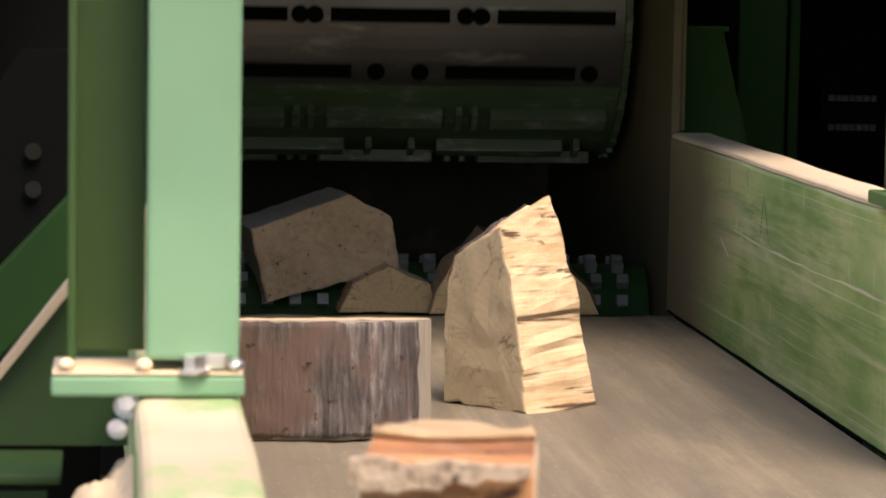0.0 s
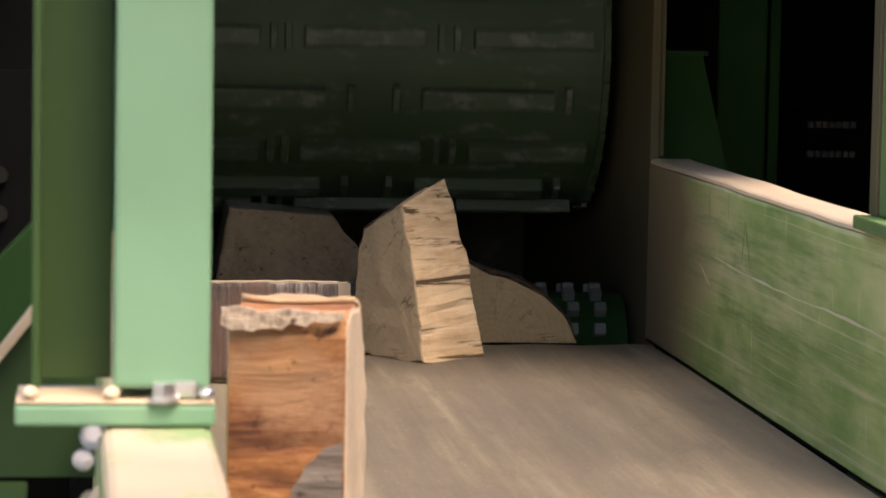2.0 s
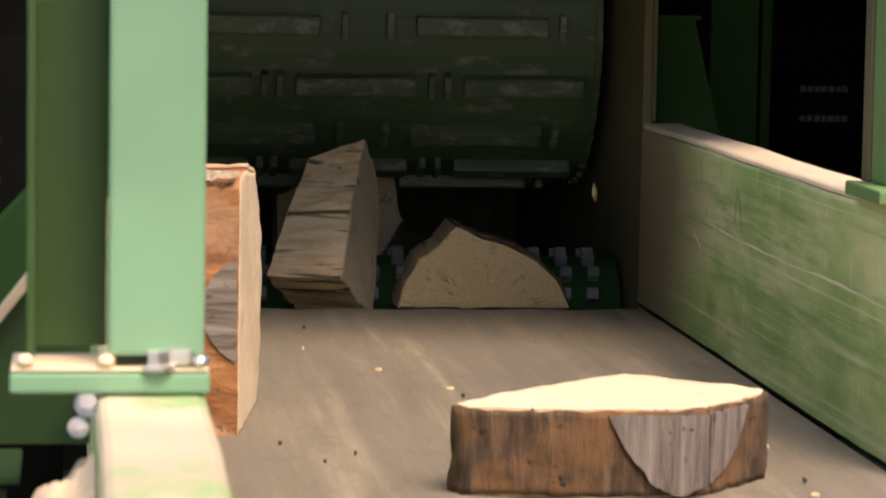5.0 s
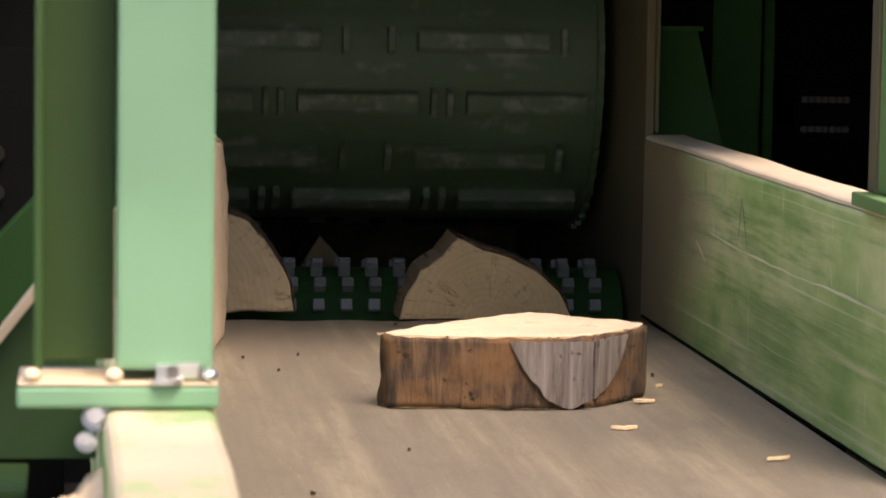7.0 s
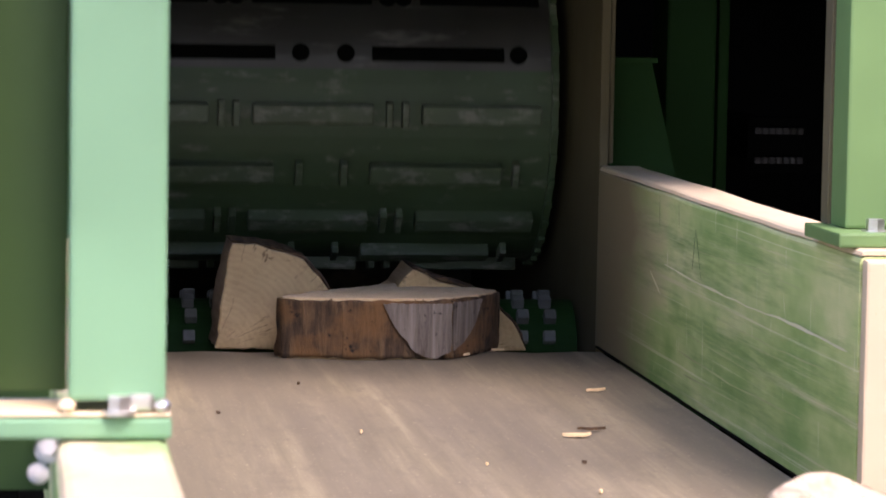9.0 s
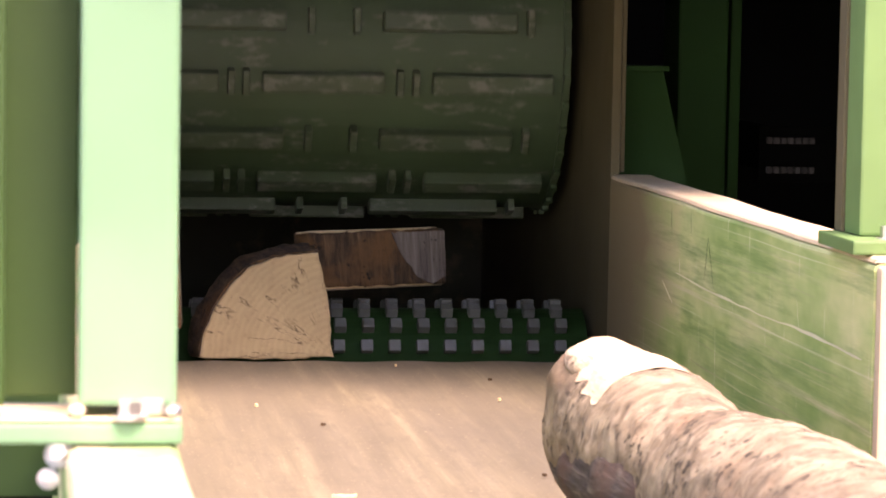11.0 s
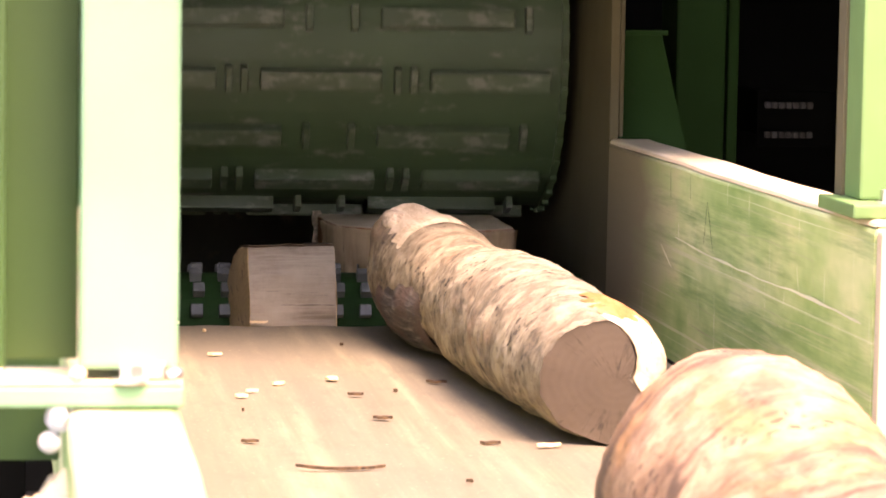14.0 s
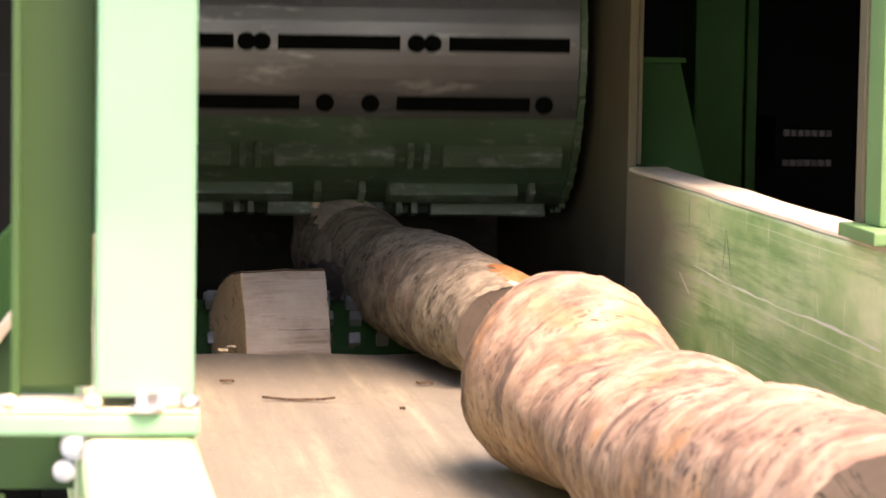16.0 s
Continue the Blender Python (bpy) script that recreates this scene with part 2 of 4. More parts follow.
M_SPLIT = split_wood("split_wood", (0.72, 0.54, 0.32), (0.42, 0.26, 0.12), 0.555)
M_SPLIT_GREY = split_wood("grey_split_wood", (0.34, 0.275, 0.20), (0.15, 0.108, 0.07), 0.60)
M_SPLIT_TAN = split_wood("tan_split_wood", (0.48, 0.34, 0.19), (0.28, 0.18, 0.09))
M_ORANGE = bark_material("orange_inner_bark", (0.10, 0.036, 0.018), (0.33, 0.135, 0.048), (0.60, 0.34, 0.15), (7, 15, 4), (0.46, 0.25, 0.13))
M_BARK_GREY = bark_material("grey_brown_bark", (0.014, 0.011, 0.009), (0.085, 0.072, 0.063), (0.26, 0.23, 0.20), (52, 52, 5), (0.125, 0.078, 0.060))
M_BARK_RUST = bark_material("rusty_bark", (0.016, 0.010, 0.006), (0.078, 0.045, 0.022), (0.20, 0.122, 0.060), (40, 40, 5), (0.19, 0.095, 0.034))


def smooth_bark(name, pale, tan, rust, dark, specks=0.5, lines=(7, 7, 60), depth=0.6):
    """Thin bark of a young log: mottled tones, short cross lines, dark specks and knots, rusty rubs."""
    m, nt, b = nodes_of(name, 0.82)
    tone = noise_tex(nt, coords(nt), 16, 8, 0.68, 0.6)
    c = ramp(nt, tone, [(0.40, tan), (0.50, tuple((p + q) / 2 for p, q in zip(pale, tan))), (0.60, pale)])
    rub = noise_tex(nt, coords(nt, (1, 1, 0.7)), 6, 6, 0.6, 0.4)
    c = mix(nt, ramp(nt, rub, [(0.55, BW[0]), (0.68, (0.8, 0.8, 0.8))]), c, rust)
    dirt = noise_tex(nt, coords(nt, (1, 1, 1.6)), 9, 10, 0.75)
    c = mix(nt, ramp(nt, dirt, [(0.50, BW[0]), (0.66, (0.75, 0.75, 0.75))]), c, dark)
    line = noise_tex(nt, coords(nt, lines), 1.5, 6, 0.65, 0.5)
    c = mix(nt, ramp(nt, line, [(0.54, BW[0]), (0.66, (depth, depth, depth))]), c, tuple(k * 1.5 for k in dark))
    spot = noise_tex(nt, coords(nt, (1, 1, 1.5)), 75, 3, 0.5)
    zone = ramp(nt, noise_tex(nt, coords(nt), 9, 3), [(0.42, BW[0]), (0.62, BW[1])])
    mask = mix(nt, 1.0, ramp(nt, spot, [(0.56, BW[0]), (0.62, BW[1])]), zone, "MULTIPLY")
    c = mix(nt, mix(nt, specks, (0, 0, 0), mask), c, tuple(k * 0.5 for k in dark))
    nt.links.new(c, b.inputs["Base Color"])
    bump(nt, b, mix(nt, 0.5, dirt, line), 0.9, 0.008)
    return m


M_BIRCH = smooth_bark("pale_peeling_bark", (0.34, 0.275, 0.185), (0.165, 0.125, 0.08), (0.28, 0.17, 0.10), (0.045, 0.033, 0.022), 1.0)
M_BIRCH_PINK = smooth_bark("pink_tan_bark", (0.37, 0.235, 0.145), (0.21, 0.115, 0.066), (0.36, 0.165, 0.052), (0.05, 0.028, 0.018), 0.8, (2.5, 2.5, 17), 0.9)
M_SCAR = bark_material("silvery_bare_wood", (0.085, 0.066, 0.052), (0.19, 0.158, 0.132), (0.30, 0.26, 0.225), (45, 45, 4))
M_MOSS = bark_material("dark_moss", (0.015, 0.015, 0.01), (0.06, 0.06, 0.04), (0.16, 0.15, 0.11), (60, 60, 60))
M_FLAKE = bark_material("pale_bark_flake", (0.24, 0.17, 0.12), (0.58, 0.46, 0.33), (0.72, 0.60, 0.46), (30, 60, 60))
M_PEELED = bark_material("pale_peeled_wood", (0.42, 0.31, 0.20), (0.60, 0.48, 0.34), (0.72, 0.60, 0.45), (30, 30, 4))
M_INNER = bark_material("orange_peeled_wood", (0.24, 0.085, 0.024), (0.38, 0.155, 0.045), (0.48, 0.28, 0.14), (14, 14, 3))


# ---- mesh helpers ----
def part(name, bm, material, parent=None, label=""):
    me = bpy.data.meshes.new(name)
    bmesh.ops.recalc_face_normals(bm, faces=bm.faces)
    bm.to_mesh(me)
    bm.free()
    me.materials.append(material)
    ob = new(name, me)
    if parent:
        ob.parent = parent
    if label:
        ob["label"] = label
    return ob


def thing(name, label, category, group="", m=None):
    ob = tagged(new(name), label, category, group)
    if m is not None:
        ob.matrix_world = m
    return ob


def box(x0, y0, z0, x1, y1, z1, bevel=0.0, bm=None):
    bm2 = bmesh.new()
    bmesh.ops.create_cube(bm2, size=1.0, matrix=Matrix.Translation(((x0 + x1) / 2, (y0 + y1) / 2, (z0 + z1) / 2)) @ Matrix.Diagonal((x1 - x0, y1 - y0, z1 - z0, 1)))
    if bevel:
        bmesh.ops.bevel(bm2, geom=list(bm2.edges), offset=bevel, segments=2, affect="EDGES", profile=0.6)
    if bm is None:
        return bm2
    me = bpy.data.meshes.new("tmp")
    bm2.to_mesh(me)
    bm2.free()
    bm.from_mesh(me)
    bpy.data.meshes.remove(me)
    return bm


def prism(points, depth, m=None, bevel=0.0):
    """Polygon in local XY, thick along +Z."""
    bm = bmesh.new()
    vs = [bm.verts.new((x, y, 0)) for x, y in points]
    f = bm.faces.new(vs)
    ex = bmesh.ops.extrude_face_region(bm, geom=[f])
    bmesh.ops.translate(bm, verts=[v for v in ex["geom"] if isinstance(v, bmesh.types.BMVert)], vec=(0, 0, depth))
    if bevel:
        bmesh.ops.bevel(bm, geom=list(bm.edges), offset=bevel, segments=2, affect="EDGES")
    if m is not None:
        bm.transform(m)
    return bm


def cyl(r, h, seg=24, m=None, bevel=0.0):
    bm = bmesh.new()
    bmesh.ops.create_cone(bm, cap_ends=True, segments=seg, radius1=r, radius2=r, depth=h)
    if bevel:
        bmesh.ops.bevel(bm, geom=[e for e in bm.edges if e.is_boundary or len(e.link_faces) == 2 and any(len(f.verts) > 4 for f in e.link_faces)], offset=bevel, segments=2, affect="EDGES")
    if m is not None:
        bm.transform(m)
    return bm


def smooth(ob):
    for p in ob.data.polygons:
        p.use_smooth = True
    return ob


# ---- the machine: belt, side boards, posts, housing ----
BELT_END = 5.10
floor = tagged(part("floor", box(-8, -8, -1.05, 8, 12, -0.95), M_FLOOR), "dark dusty concrete floor under the machine", "floor", kind="structure")
# Added dark walls and a high roof that keep light off the background.
tagged(part("wall_back", box(-6, 9.0, -0.95, 6, 9.2, 3.4), M_SHED), "added dark board wall closing off light behind the machine", "wall", kind="structure")
tagged(part("wall_left", box(-4.2, 4.9, -0.95, -4.0, 9.0, 3.4), M_SHED), "added dark wall that blocks low sky light", "wall", kind="structure")
tagged(part("wall_right", box(4.4, -9.0, -0.95, 4.6, 9.0, 2.3), M_SHED), "added dark wall that blocks low sky light", "wall", kind="structure")
tagged(part("shade_roof", box(-4.2, 4.9, 3.4, 4.6, 9.2, 3.5), M_SHED), "unseen dark roof added to keep the background in shade", "roof", kind="structure")

# Unseen wall and low roofs, added only to block and shape the skylight.
tagged(part("light_block_wall", box(-9, -9.2, -0.95, 9, -9.0, 0.70), M_SHED), "unseen low wall added across the yard to block sky light", "wall", kind="structure")
tagged(part("shade_roof", box(1.06, 4.25, 0.80, 4.4, 9.0, 0.84), M_SHED), "unseen low roof added to cast shade beside the machine", "roof", kind="structure")
tagged(part("shade_roof", box(-4.0, 3.3, 0.80, -0.06, 9.0, 0.84), M_SHED), "unseen low roof added to cast shade beside the machine", "roof", kind="structure")
tagged(part("shade_roof", box(-6, -9.0, 3.0, 6, -0.9, 3.06), M_SHED), "unseen dark roof added to block sky on the yard side", "roof", kind="structure")

belt = thing("conveyor_belt", "worn grey-brown rubber belt feeding the machine", "conveyor belt")
bm = bmesh.new()
R_END = 0.055
sect = [(y, 0.0) for y in np.linspace(-4.2, BELT_END - R_END, 60)]
sect += [(BELT_END - R_END + R_END * math.sin(a), -R_END + R_END * math.cos(a)) for a in np.linspace(0.15, math.pi, 12)]
xs = np.linspace(0.099, 0.9455, 24)
grid = [[bm.verts.new((x, y, z + 0.0012 * math.sin(x * 40 + y * 3))) for x in xs] for y, z in sect]
for a, b in zip(grid, grid[1:]):
    for i in range(len(xs) - 1):
        bm.faces.new((a[i], a[i + 1], b[i + 1], b[i]))
smooth(part("rubber_sheet", bm, M_BELT, belt))
part("end_roller", cyl(R_END - 0.004, 0.84, 32, Matrix.Translation((0.52, BELT_END - R_END, -R_END)) @ pose(0, 0, 0, 0, 90, 0)), M_STEEL, belt, "steel end roller under the belt")
part("slider_bed", box(0.10, -4.2, -0.09, 0.94, BELT_END - 0.12, -0.012), M_STEEL, belt)
for y in (-3.5, -1.5, 0.6, 2.6, 4.4):
    part("leg", box(0.14, y, -0.95, 0.22, y + 0.08, -0.09, 0.006), M_PLATE, belt)
    part("leg", box(0.80, y, -0.95, 0.88, y + 0.08, -0.09, 0.006), M_PLATE, belt)


def plank(x0, x1, y0, y1, z0, z1, n, mat, seed):
    """A long board with slightly worn, rounded and uneven edges."""
    bm = bmesh.new()
    b = 0.007
    prof = [(x0, z0), (x0, z1 - b), (x0 + b * 0.3, z1 - b * 0.3), (x0 + b, z1), (x1 - b, z1), (x1 - b * 0.3, z1 - b * 0.3), (x1, z1 - b), (x1, z0)]
    rings = []
    for k in range(n + 1):
        y = y0 + (y1 - y0) * k / n
        w = [noise.noise((x * 4, y * 5, z * 4 + seed)) * 0.0022 for x, z in prof]
        rings.append([bm.verts.new((x + d, y, z + d)) for (x, z), d in zip(prof, w)])
    for a, c in zip(rings, rings[1:]):
        for i in range(len(prof)):
            j = (i + 1) % len(prof)
            bm.faces.new((a[i], a[j], c[j], c[i]))
    bm.faces.new(rings[0])
    bm.faces.new(rings[-1])
    return bm


right_board = thing("side_board", "green painted side board with long pale scratches", "side board")
part("panel", plank(0.95, 1.025, 3.465, 5.12, 0.004, 0.300, 70, M_BOARD, 1), M_BOARD, right_board)
part("capping", plank(0.9515, 1.0235, 3.467, 5.118, 0.301, 0.3065, 70, M_BARE, 3), M_BARE, right_board, "bare worn wooden top edge")
part("end_piece", box(0.952, 3.440, 0.014, 1.023, 3.4635, 0.298, 0.004), M_BARE, right_board, "pale sawn board end")
# Black strip that paints the shade in the gap between board and belt.
part("gap_shade_strip", box(0.947, 3.47, 0.002, 0.9495, 5.10, 0.005), M_BLACK, right_board, "black strip for the shaded gap under the board")
for y in (3.7, 4.9):
    part("bracket", box(0.96, y, -0.30, 1.01, y + 0.06, 0.013, 0.004), M_PLATE, right_board)


def scratch(pts, w, mat):
    """A shallow gouge in the inner face of the right board: points of y, z."""
    bm = bmesh.new()
    rows = []
    fine = []
    for (y0, z0), (y1, z1) in zip(pts, pts[1:]):
        n = max(2, round(math.hypot(y1 - y0, z1 - z0) / 0.02))
        fine += [(y0 + (y1 - y0) * k / n, z0 + (z1 - z0) * k / n) for k in range(n)]
    fine.append(pts[-1])
    for k, (y, z) in enumerate(fine):
        ww = w * (0.35 + 0.65 * abs(noise.noise((y * 9, z * 9, 2)) * 1.6)) * (0.3 if k in (0, len(fine) - 1) else 1)
        dz = 0.0014 * noise.noise((y * 14, z * 30, 5))
        flat = abs(pts[0][0] - pts[-1][0]) > abs(pts[0][1] - pts[-1][1])
        a, b = ((y, z + dz - ww), (y, z + dz + ww)) if flat else ((y + dz - ww, z), (y + dz + ww, z))
        rows.append([bm.verts.new((0.9478, *a)), bm.verts.new((0.9478, *b))])
    for a, b in zip(rows, rows[1:]):
        bm.faces.new((a[0], a[1], b[1], b[0]))
    return part("scratch", bm, mat, right_board)


M_GOUGE = paint("bare_gouge", (0.72, 0.68, 0.48), (0.5, 0.5, 0.3), 0.6, 0.7)
M_FAINT = paint("faint_scrape", (0.42, 0.46, 0.24), (0.32, 0.38, 0.17), 0.6, 0.7)
M_RUB = paint("dark_rub", (0.07, 0.14, 0.05), (0.05, 0.09, 0.035), 0.6, 0.7)
for pts, w in (([(4.56, 0.192), (4.3, 0.186), (4.0, 0.186), (3.75, 0.190), (3.50, 0.186)], 0.0022), ([(4.66, 0.172), (4.58, 0.145)], 0.0026), ([(4.55, 0.235), (4.25, 0.232), (3.95, 0.240), (3.72, 0.236)], 0.0013),
               ([(4.62, 0.11), (4.3, 0.105), (3.9, 0.10)], 0.0014), ([(4.45, 0.075), (4.1, 0.07), (3.7, 0.078)], 0.0016), ([(4.4, 0.045), (4.05, 0.05)], 0.0014), ([(4.2, 0.15), (3.85, 0.148), (3.6, 0.152)], 0.0011),
               ([(4.535, 0.215), (4.53, 0.185)], 0.004), ([(4.51, 0.225), (4.505, 0.19)], 0.0016), ([(3.985, 0.186), (3.98, 0.155)], 0.0018), ([(3.815, 0.225), (3.80, 0.188)], 0.0020), ([(3.86, 0.25), (3.855, 0.215)], 0.0014), ([(3.66, 0.235), (3.655, 0.205)], 0.0016),
               ([(4.20, 0.19), (4.195, 0.17)], 0.0014), ([(3.74, 0.25), (3.73, 0.21), (3.71, 0.20)], 0.0012)):
    scratch(pts, w * (1.15 if w > 0.0017 else 1.0), M_GOUGE if w > 0.0017 else M_FAINT)
for pts, w in (([(4.60, 0.292), (4.595, 0.245)], 0.004), ([(4.46, 0.290), (4.455, 0.255)], 0.0035), ([(4.34, 0.262), (4.36, 0.20)], 0.003), ([(4.34, 0.262), (4.30, 0.195)], 0.003)):
    scratch(pts, w, M_RUB)

left_board = thing("side_board", "green painted side board with worn pale top", "side board")
part("panel", plank(0.021, 0.0985, 0.35, 5.12, 0.010, 0.278, 110, M_BOARD, 7), M_BOARD, left_board)
part("capping", plank(0.0215, 0.0980, 0.352, 5.118, 0.2785, 0.2845, 110, M_LTOP, 9), M_LTOP, left_board, "rubbed top with green paint left in patches")
for y in (0.8, 2.9, 4.7):
    part("bracket", box(0.03, y, -0.30, 0.08, y + 0.06, 0.011, 0.004), M_PLATE, left_board)


def bolt(parent, m, r=0.010):
    b = part("bolt", cyl(r, r * 1.3, 6, m @ Matrix.Translation((0, 0, r * 0.65)), 0.0008), M_ZINC, parent, "bright hexagon bolt")
    part("washer", cyl(r * 1.45, 0.003, 20, m @ Matrix.Translation((0, 0, -0.0005))), M_ZINC, b)
    return b


def blob(r, at, stretch, seed):
    bm = bmesh.new()
    bmesh.ops.create_icosphere(bm, subdivisions=2, radius=r)
    for v in bm.verts:
        v.co *= 1 + 0.18 * noise.noise(v.co * 160 + Vector((seed, 0, 0)))
        v.co = Vector((v.co.x * stretch[0] + at[0], v.co.y * stretch[1] + at[1], v.co.z * stretch[2] + at[2]))
    return bm


# post on the left board: square tube with an angle profile beside it on one foot plate
post = thing("steel_post", "light green painted steel post on a foot plate", "post")
part("tube", box(0.029, 2.15, 0.312, 0.0965, 2.215, 1.6, 0.004), M_POST, post)
# Web and flange take a darker green that carries the shade beside the tube.
part("angle_web", box(-0.0265, 2.208, 0.312, 0.0285, 2.213, 1.6, 0.001), M_PLATE, post, "recessed green web, its shade put into the dark colour")
part("angle_flange", box(-0.0275, 2.150, 0.312, -0.0215, 2.2075, 1.6, 0.0015), M_PLATE, post, "green flange with rubbed edge, darkened in colour for shade")
part("foot_plate", box(-0.039, 2.142, 0.2865, 0.1005, 2.225, 0.3015, 0.003), M_POST, post)
part("plate_edge", box(-0.038, 2.1425, 0.302, 0.0995, 2.2245, 0.3045, 0.001), M_BARE, post, "dusty pale top of the plate")
for x in (-0.028, 0.028, 0.094):
    smooth(part("weld_bead", blob(0.0058, (x, 2.150, 0.309), (1.1, 1.6, 0.9), 4), M_ZINC if x > 0.05 else M_BARE, post))
bolt(post, Matrix.Translation((0.064, 2.1465, 0.3055)), 0.0085)
# Flat nut, kept bright to give the blue-white highlight on the plate.
part("nut", box(0.070, 2.143, 0.306, 0.088, 2.149, 0.318, 0.003), M_ZINC, post, "bright zinc flat nut giving the blue-white highlight")
lb = thing("bolt_pair", "two bright bolts on the side of the board", "bolt")
bolt(lb, Matrix.Translation((0.016, 2.15, 0.279)) @ pose(0, 0, 0, 70, -20, 0), 0.0070)
bolt(lb, Matrix.Translation((0.009, 2.15, 0.262)) @ pose(0, 0, 0, 70, -20, 0), 0.0052)

post_r = thing("steel_post", "green painted steel post on a foot plate at the board end", "post")
part("tube", box(0.957, 3.56, 0.325, 1.03, 3.63, 1.6, 0.004), M_POST_DULL, post_r)
part("angle_flange", box(0.9535, 3.6305, 0.325, 0.9595, 3.662, 1.6, 0.0015), M_SIDE, post_r, "dusty angle flange")
part("foot_plate", box(0.934, 3.50, 0.3075, 1.045, 3.665, 0.3245, 0.003), M_POST_DULL, post_r, "worn foot plate")
bolt(post_r, Matrix.Translation((0.985, 3.53, 0.325)), 0.011)

rail = thing("top_rail", "green painted steel rail along the top of the posts", "rail")
part("bar", box(0.96, 3.635, 0.622, 1.02, 5.1, 0.68, 0.004), M_POST_DULL, rail)

# plates beside the left post
gus = thing("gusset_plate", "dark green steel gusset, light on its top edge painted pale", "plate")
TO_XZ = Matrix.Translation((0, 2.42, 0)) @ pose(0, 0, 0, 90, 0, 0)
part("web", prism([(-0.30, 0.150), (-0.22, 0.208), (0.018, 0.208), (0.018, 0.395), (-0.02, 0.345), (-0.085, 0.262), (-0.30, 0.17)], 0.012, TO_XZ), M_PLATE, gus)
# Pale colour here paints the light falling on the gusset's top edge.
part("flange", prism([(-0.30, 0.1705), (-0.085, 0.2625), (-0.02, 0.3455), (0.0175, 0.3955), (0.0155, 0.4015), (-0.024, 0.3515), (-0.088, 0.2685), (-0.30, 0.178)], 0.034, TO_XZ @ Matrix.Translation((0, 0, -0.006))), M_DUST_LIT, gus, "cream flange, the light on its top put into the colour")
brace = thing("diagonal_brace", "dark green diagonal steel brace", "brace")
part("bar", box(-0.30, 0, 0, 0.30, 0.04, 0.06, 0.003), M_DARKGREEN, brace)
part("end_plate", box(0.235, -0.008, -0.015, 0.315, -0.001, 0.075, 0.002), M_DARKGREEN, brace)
bolt(brace, Matrix.Translation((0.275, -0.009, 0.03)) @ pose(0, 0, 0, 90, 0, 0), 0.008)
brace.matrix_world = pose(-0.10, 2.9, 0.215, 0, -47, 0)
# Added black sheet that gives the unlit background left of the post.
cover = thing("shade_sheet", "added black sheet for the deep shade on the machine side", "cover")
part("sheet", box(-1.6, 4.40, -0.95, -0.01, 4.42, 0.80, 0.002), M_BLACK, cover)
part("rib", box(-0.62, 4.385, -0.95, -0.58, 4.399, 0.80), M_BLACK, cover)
ledge = thing("frame_ledge", "green steel ledge with sawdust on it", "frame")
part("top_flange", box(-0.50, 2.28, 0.198, -0.034, 2.40, 0.206, 0.002), M_PLATE, ledge)
part("lower_web", box(-0.50, 2.30, 0.05, -0.045, 2.312, 0.190), M_PLATE, ledge)
heap = bmesh.new()
bmesh.ops.create_grid(heap, x_segments=30, y_segments=30, size=1.0)
for v in heap.verts:
    x, y = v.co.x, v.co.y
    v.co = Vector((-0.022 + 0.042 * x, 2.08 + 0.10 * y, 0.205 + 0.042 * x + 0.014 * noise.noise((x * 2, y * 2, 0)) + 0.005 * noise.noise((x * 9, y * 9, 3)) - 0.03 * max(0, abs(y) - 0.7)))
sd = smooth(part("sawdust_heap", heap, M_DUST_LIT))
tagged(sd, "tan sawdust caked on the frame ledge", "sawdust", kind="stuff")
sup = thing("dust_shelf", "green steel shelf carrying sawdust", "shelf")
part("plate", box(-0.16, 1.96, 0.12, 0.018, 2.20, 0.150, 0.002), M_PLATE, sup)
hub = thing("bearing_plate", "dark plate with two dull steel bolt heads", "plate")
part("plate", prism([(-0.10, -0.12), (0.05, -0.12), (0.05, 0.10), (-0.045, 0.10), (-0.10, 0.02)], 0.012, Matrix.Translation((-0.045, 3.2, 0.40)) @ pose(0, 0, 0, 90, 0, 0)), M_BLACK, hub)
for z in (0.393, 0.353):
    part("bolt", cyl(0.009, 0.008, 12, Matrix.Translation((-0.078, 3.183, z)) @ pose(0, 0, 0, 90, 0, 0), 0.001), M_DULL, hub, "dull steel bolt head")

# housing round the rollers
house = thing("roller_housing", "dusty green steel housing round the feed rollers", "housing")
part("side_wall", box(0.951, 5.123, -0.45, 0.966, 6.6, 0.734, 0.002), M_SIDE, house, "dusty brown-green side wall")
part("side_wall", box(0.06, 5.123, -0.45, 0.075, 6.6, 0.734, 0.002), M_SIDE, house)
part("front_edge", box(0.967, 5.128, 0.31, 0.975, 5.17, 0.734, 0.002), M_SIDE, house)
# Unseen roof, added to shade the rollers and the belt end.
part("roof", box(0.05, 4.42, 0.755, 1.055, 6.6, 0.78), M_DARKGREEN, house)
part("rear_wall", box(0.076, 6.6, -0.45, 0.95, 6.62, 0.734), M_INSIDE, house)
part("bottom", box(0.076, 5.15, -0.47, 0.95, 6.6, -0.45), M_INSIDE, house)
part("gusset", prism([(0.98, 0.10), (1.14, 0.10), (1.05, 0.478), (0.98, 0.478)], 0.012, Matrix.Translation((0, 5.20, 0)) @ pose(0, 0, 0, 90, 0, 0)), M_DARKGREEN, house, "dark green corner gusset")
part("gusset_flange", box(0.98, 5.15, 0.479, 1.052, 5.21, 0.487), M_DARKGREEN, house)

# dark machinery beyond the right board, its deep shade put into the black
cab = thing("drive_cabinet", "black drive cabinet, deep shade put into its colour", "cabinet")
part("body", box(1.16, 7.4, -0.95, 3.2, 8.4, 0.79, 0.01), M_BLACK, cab)
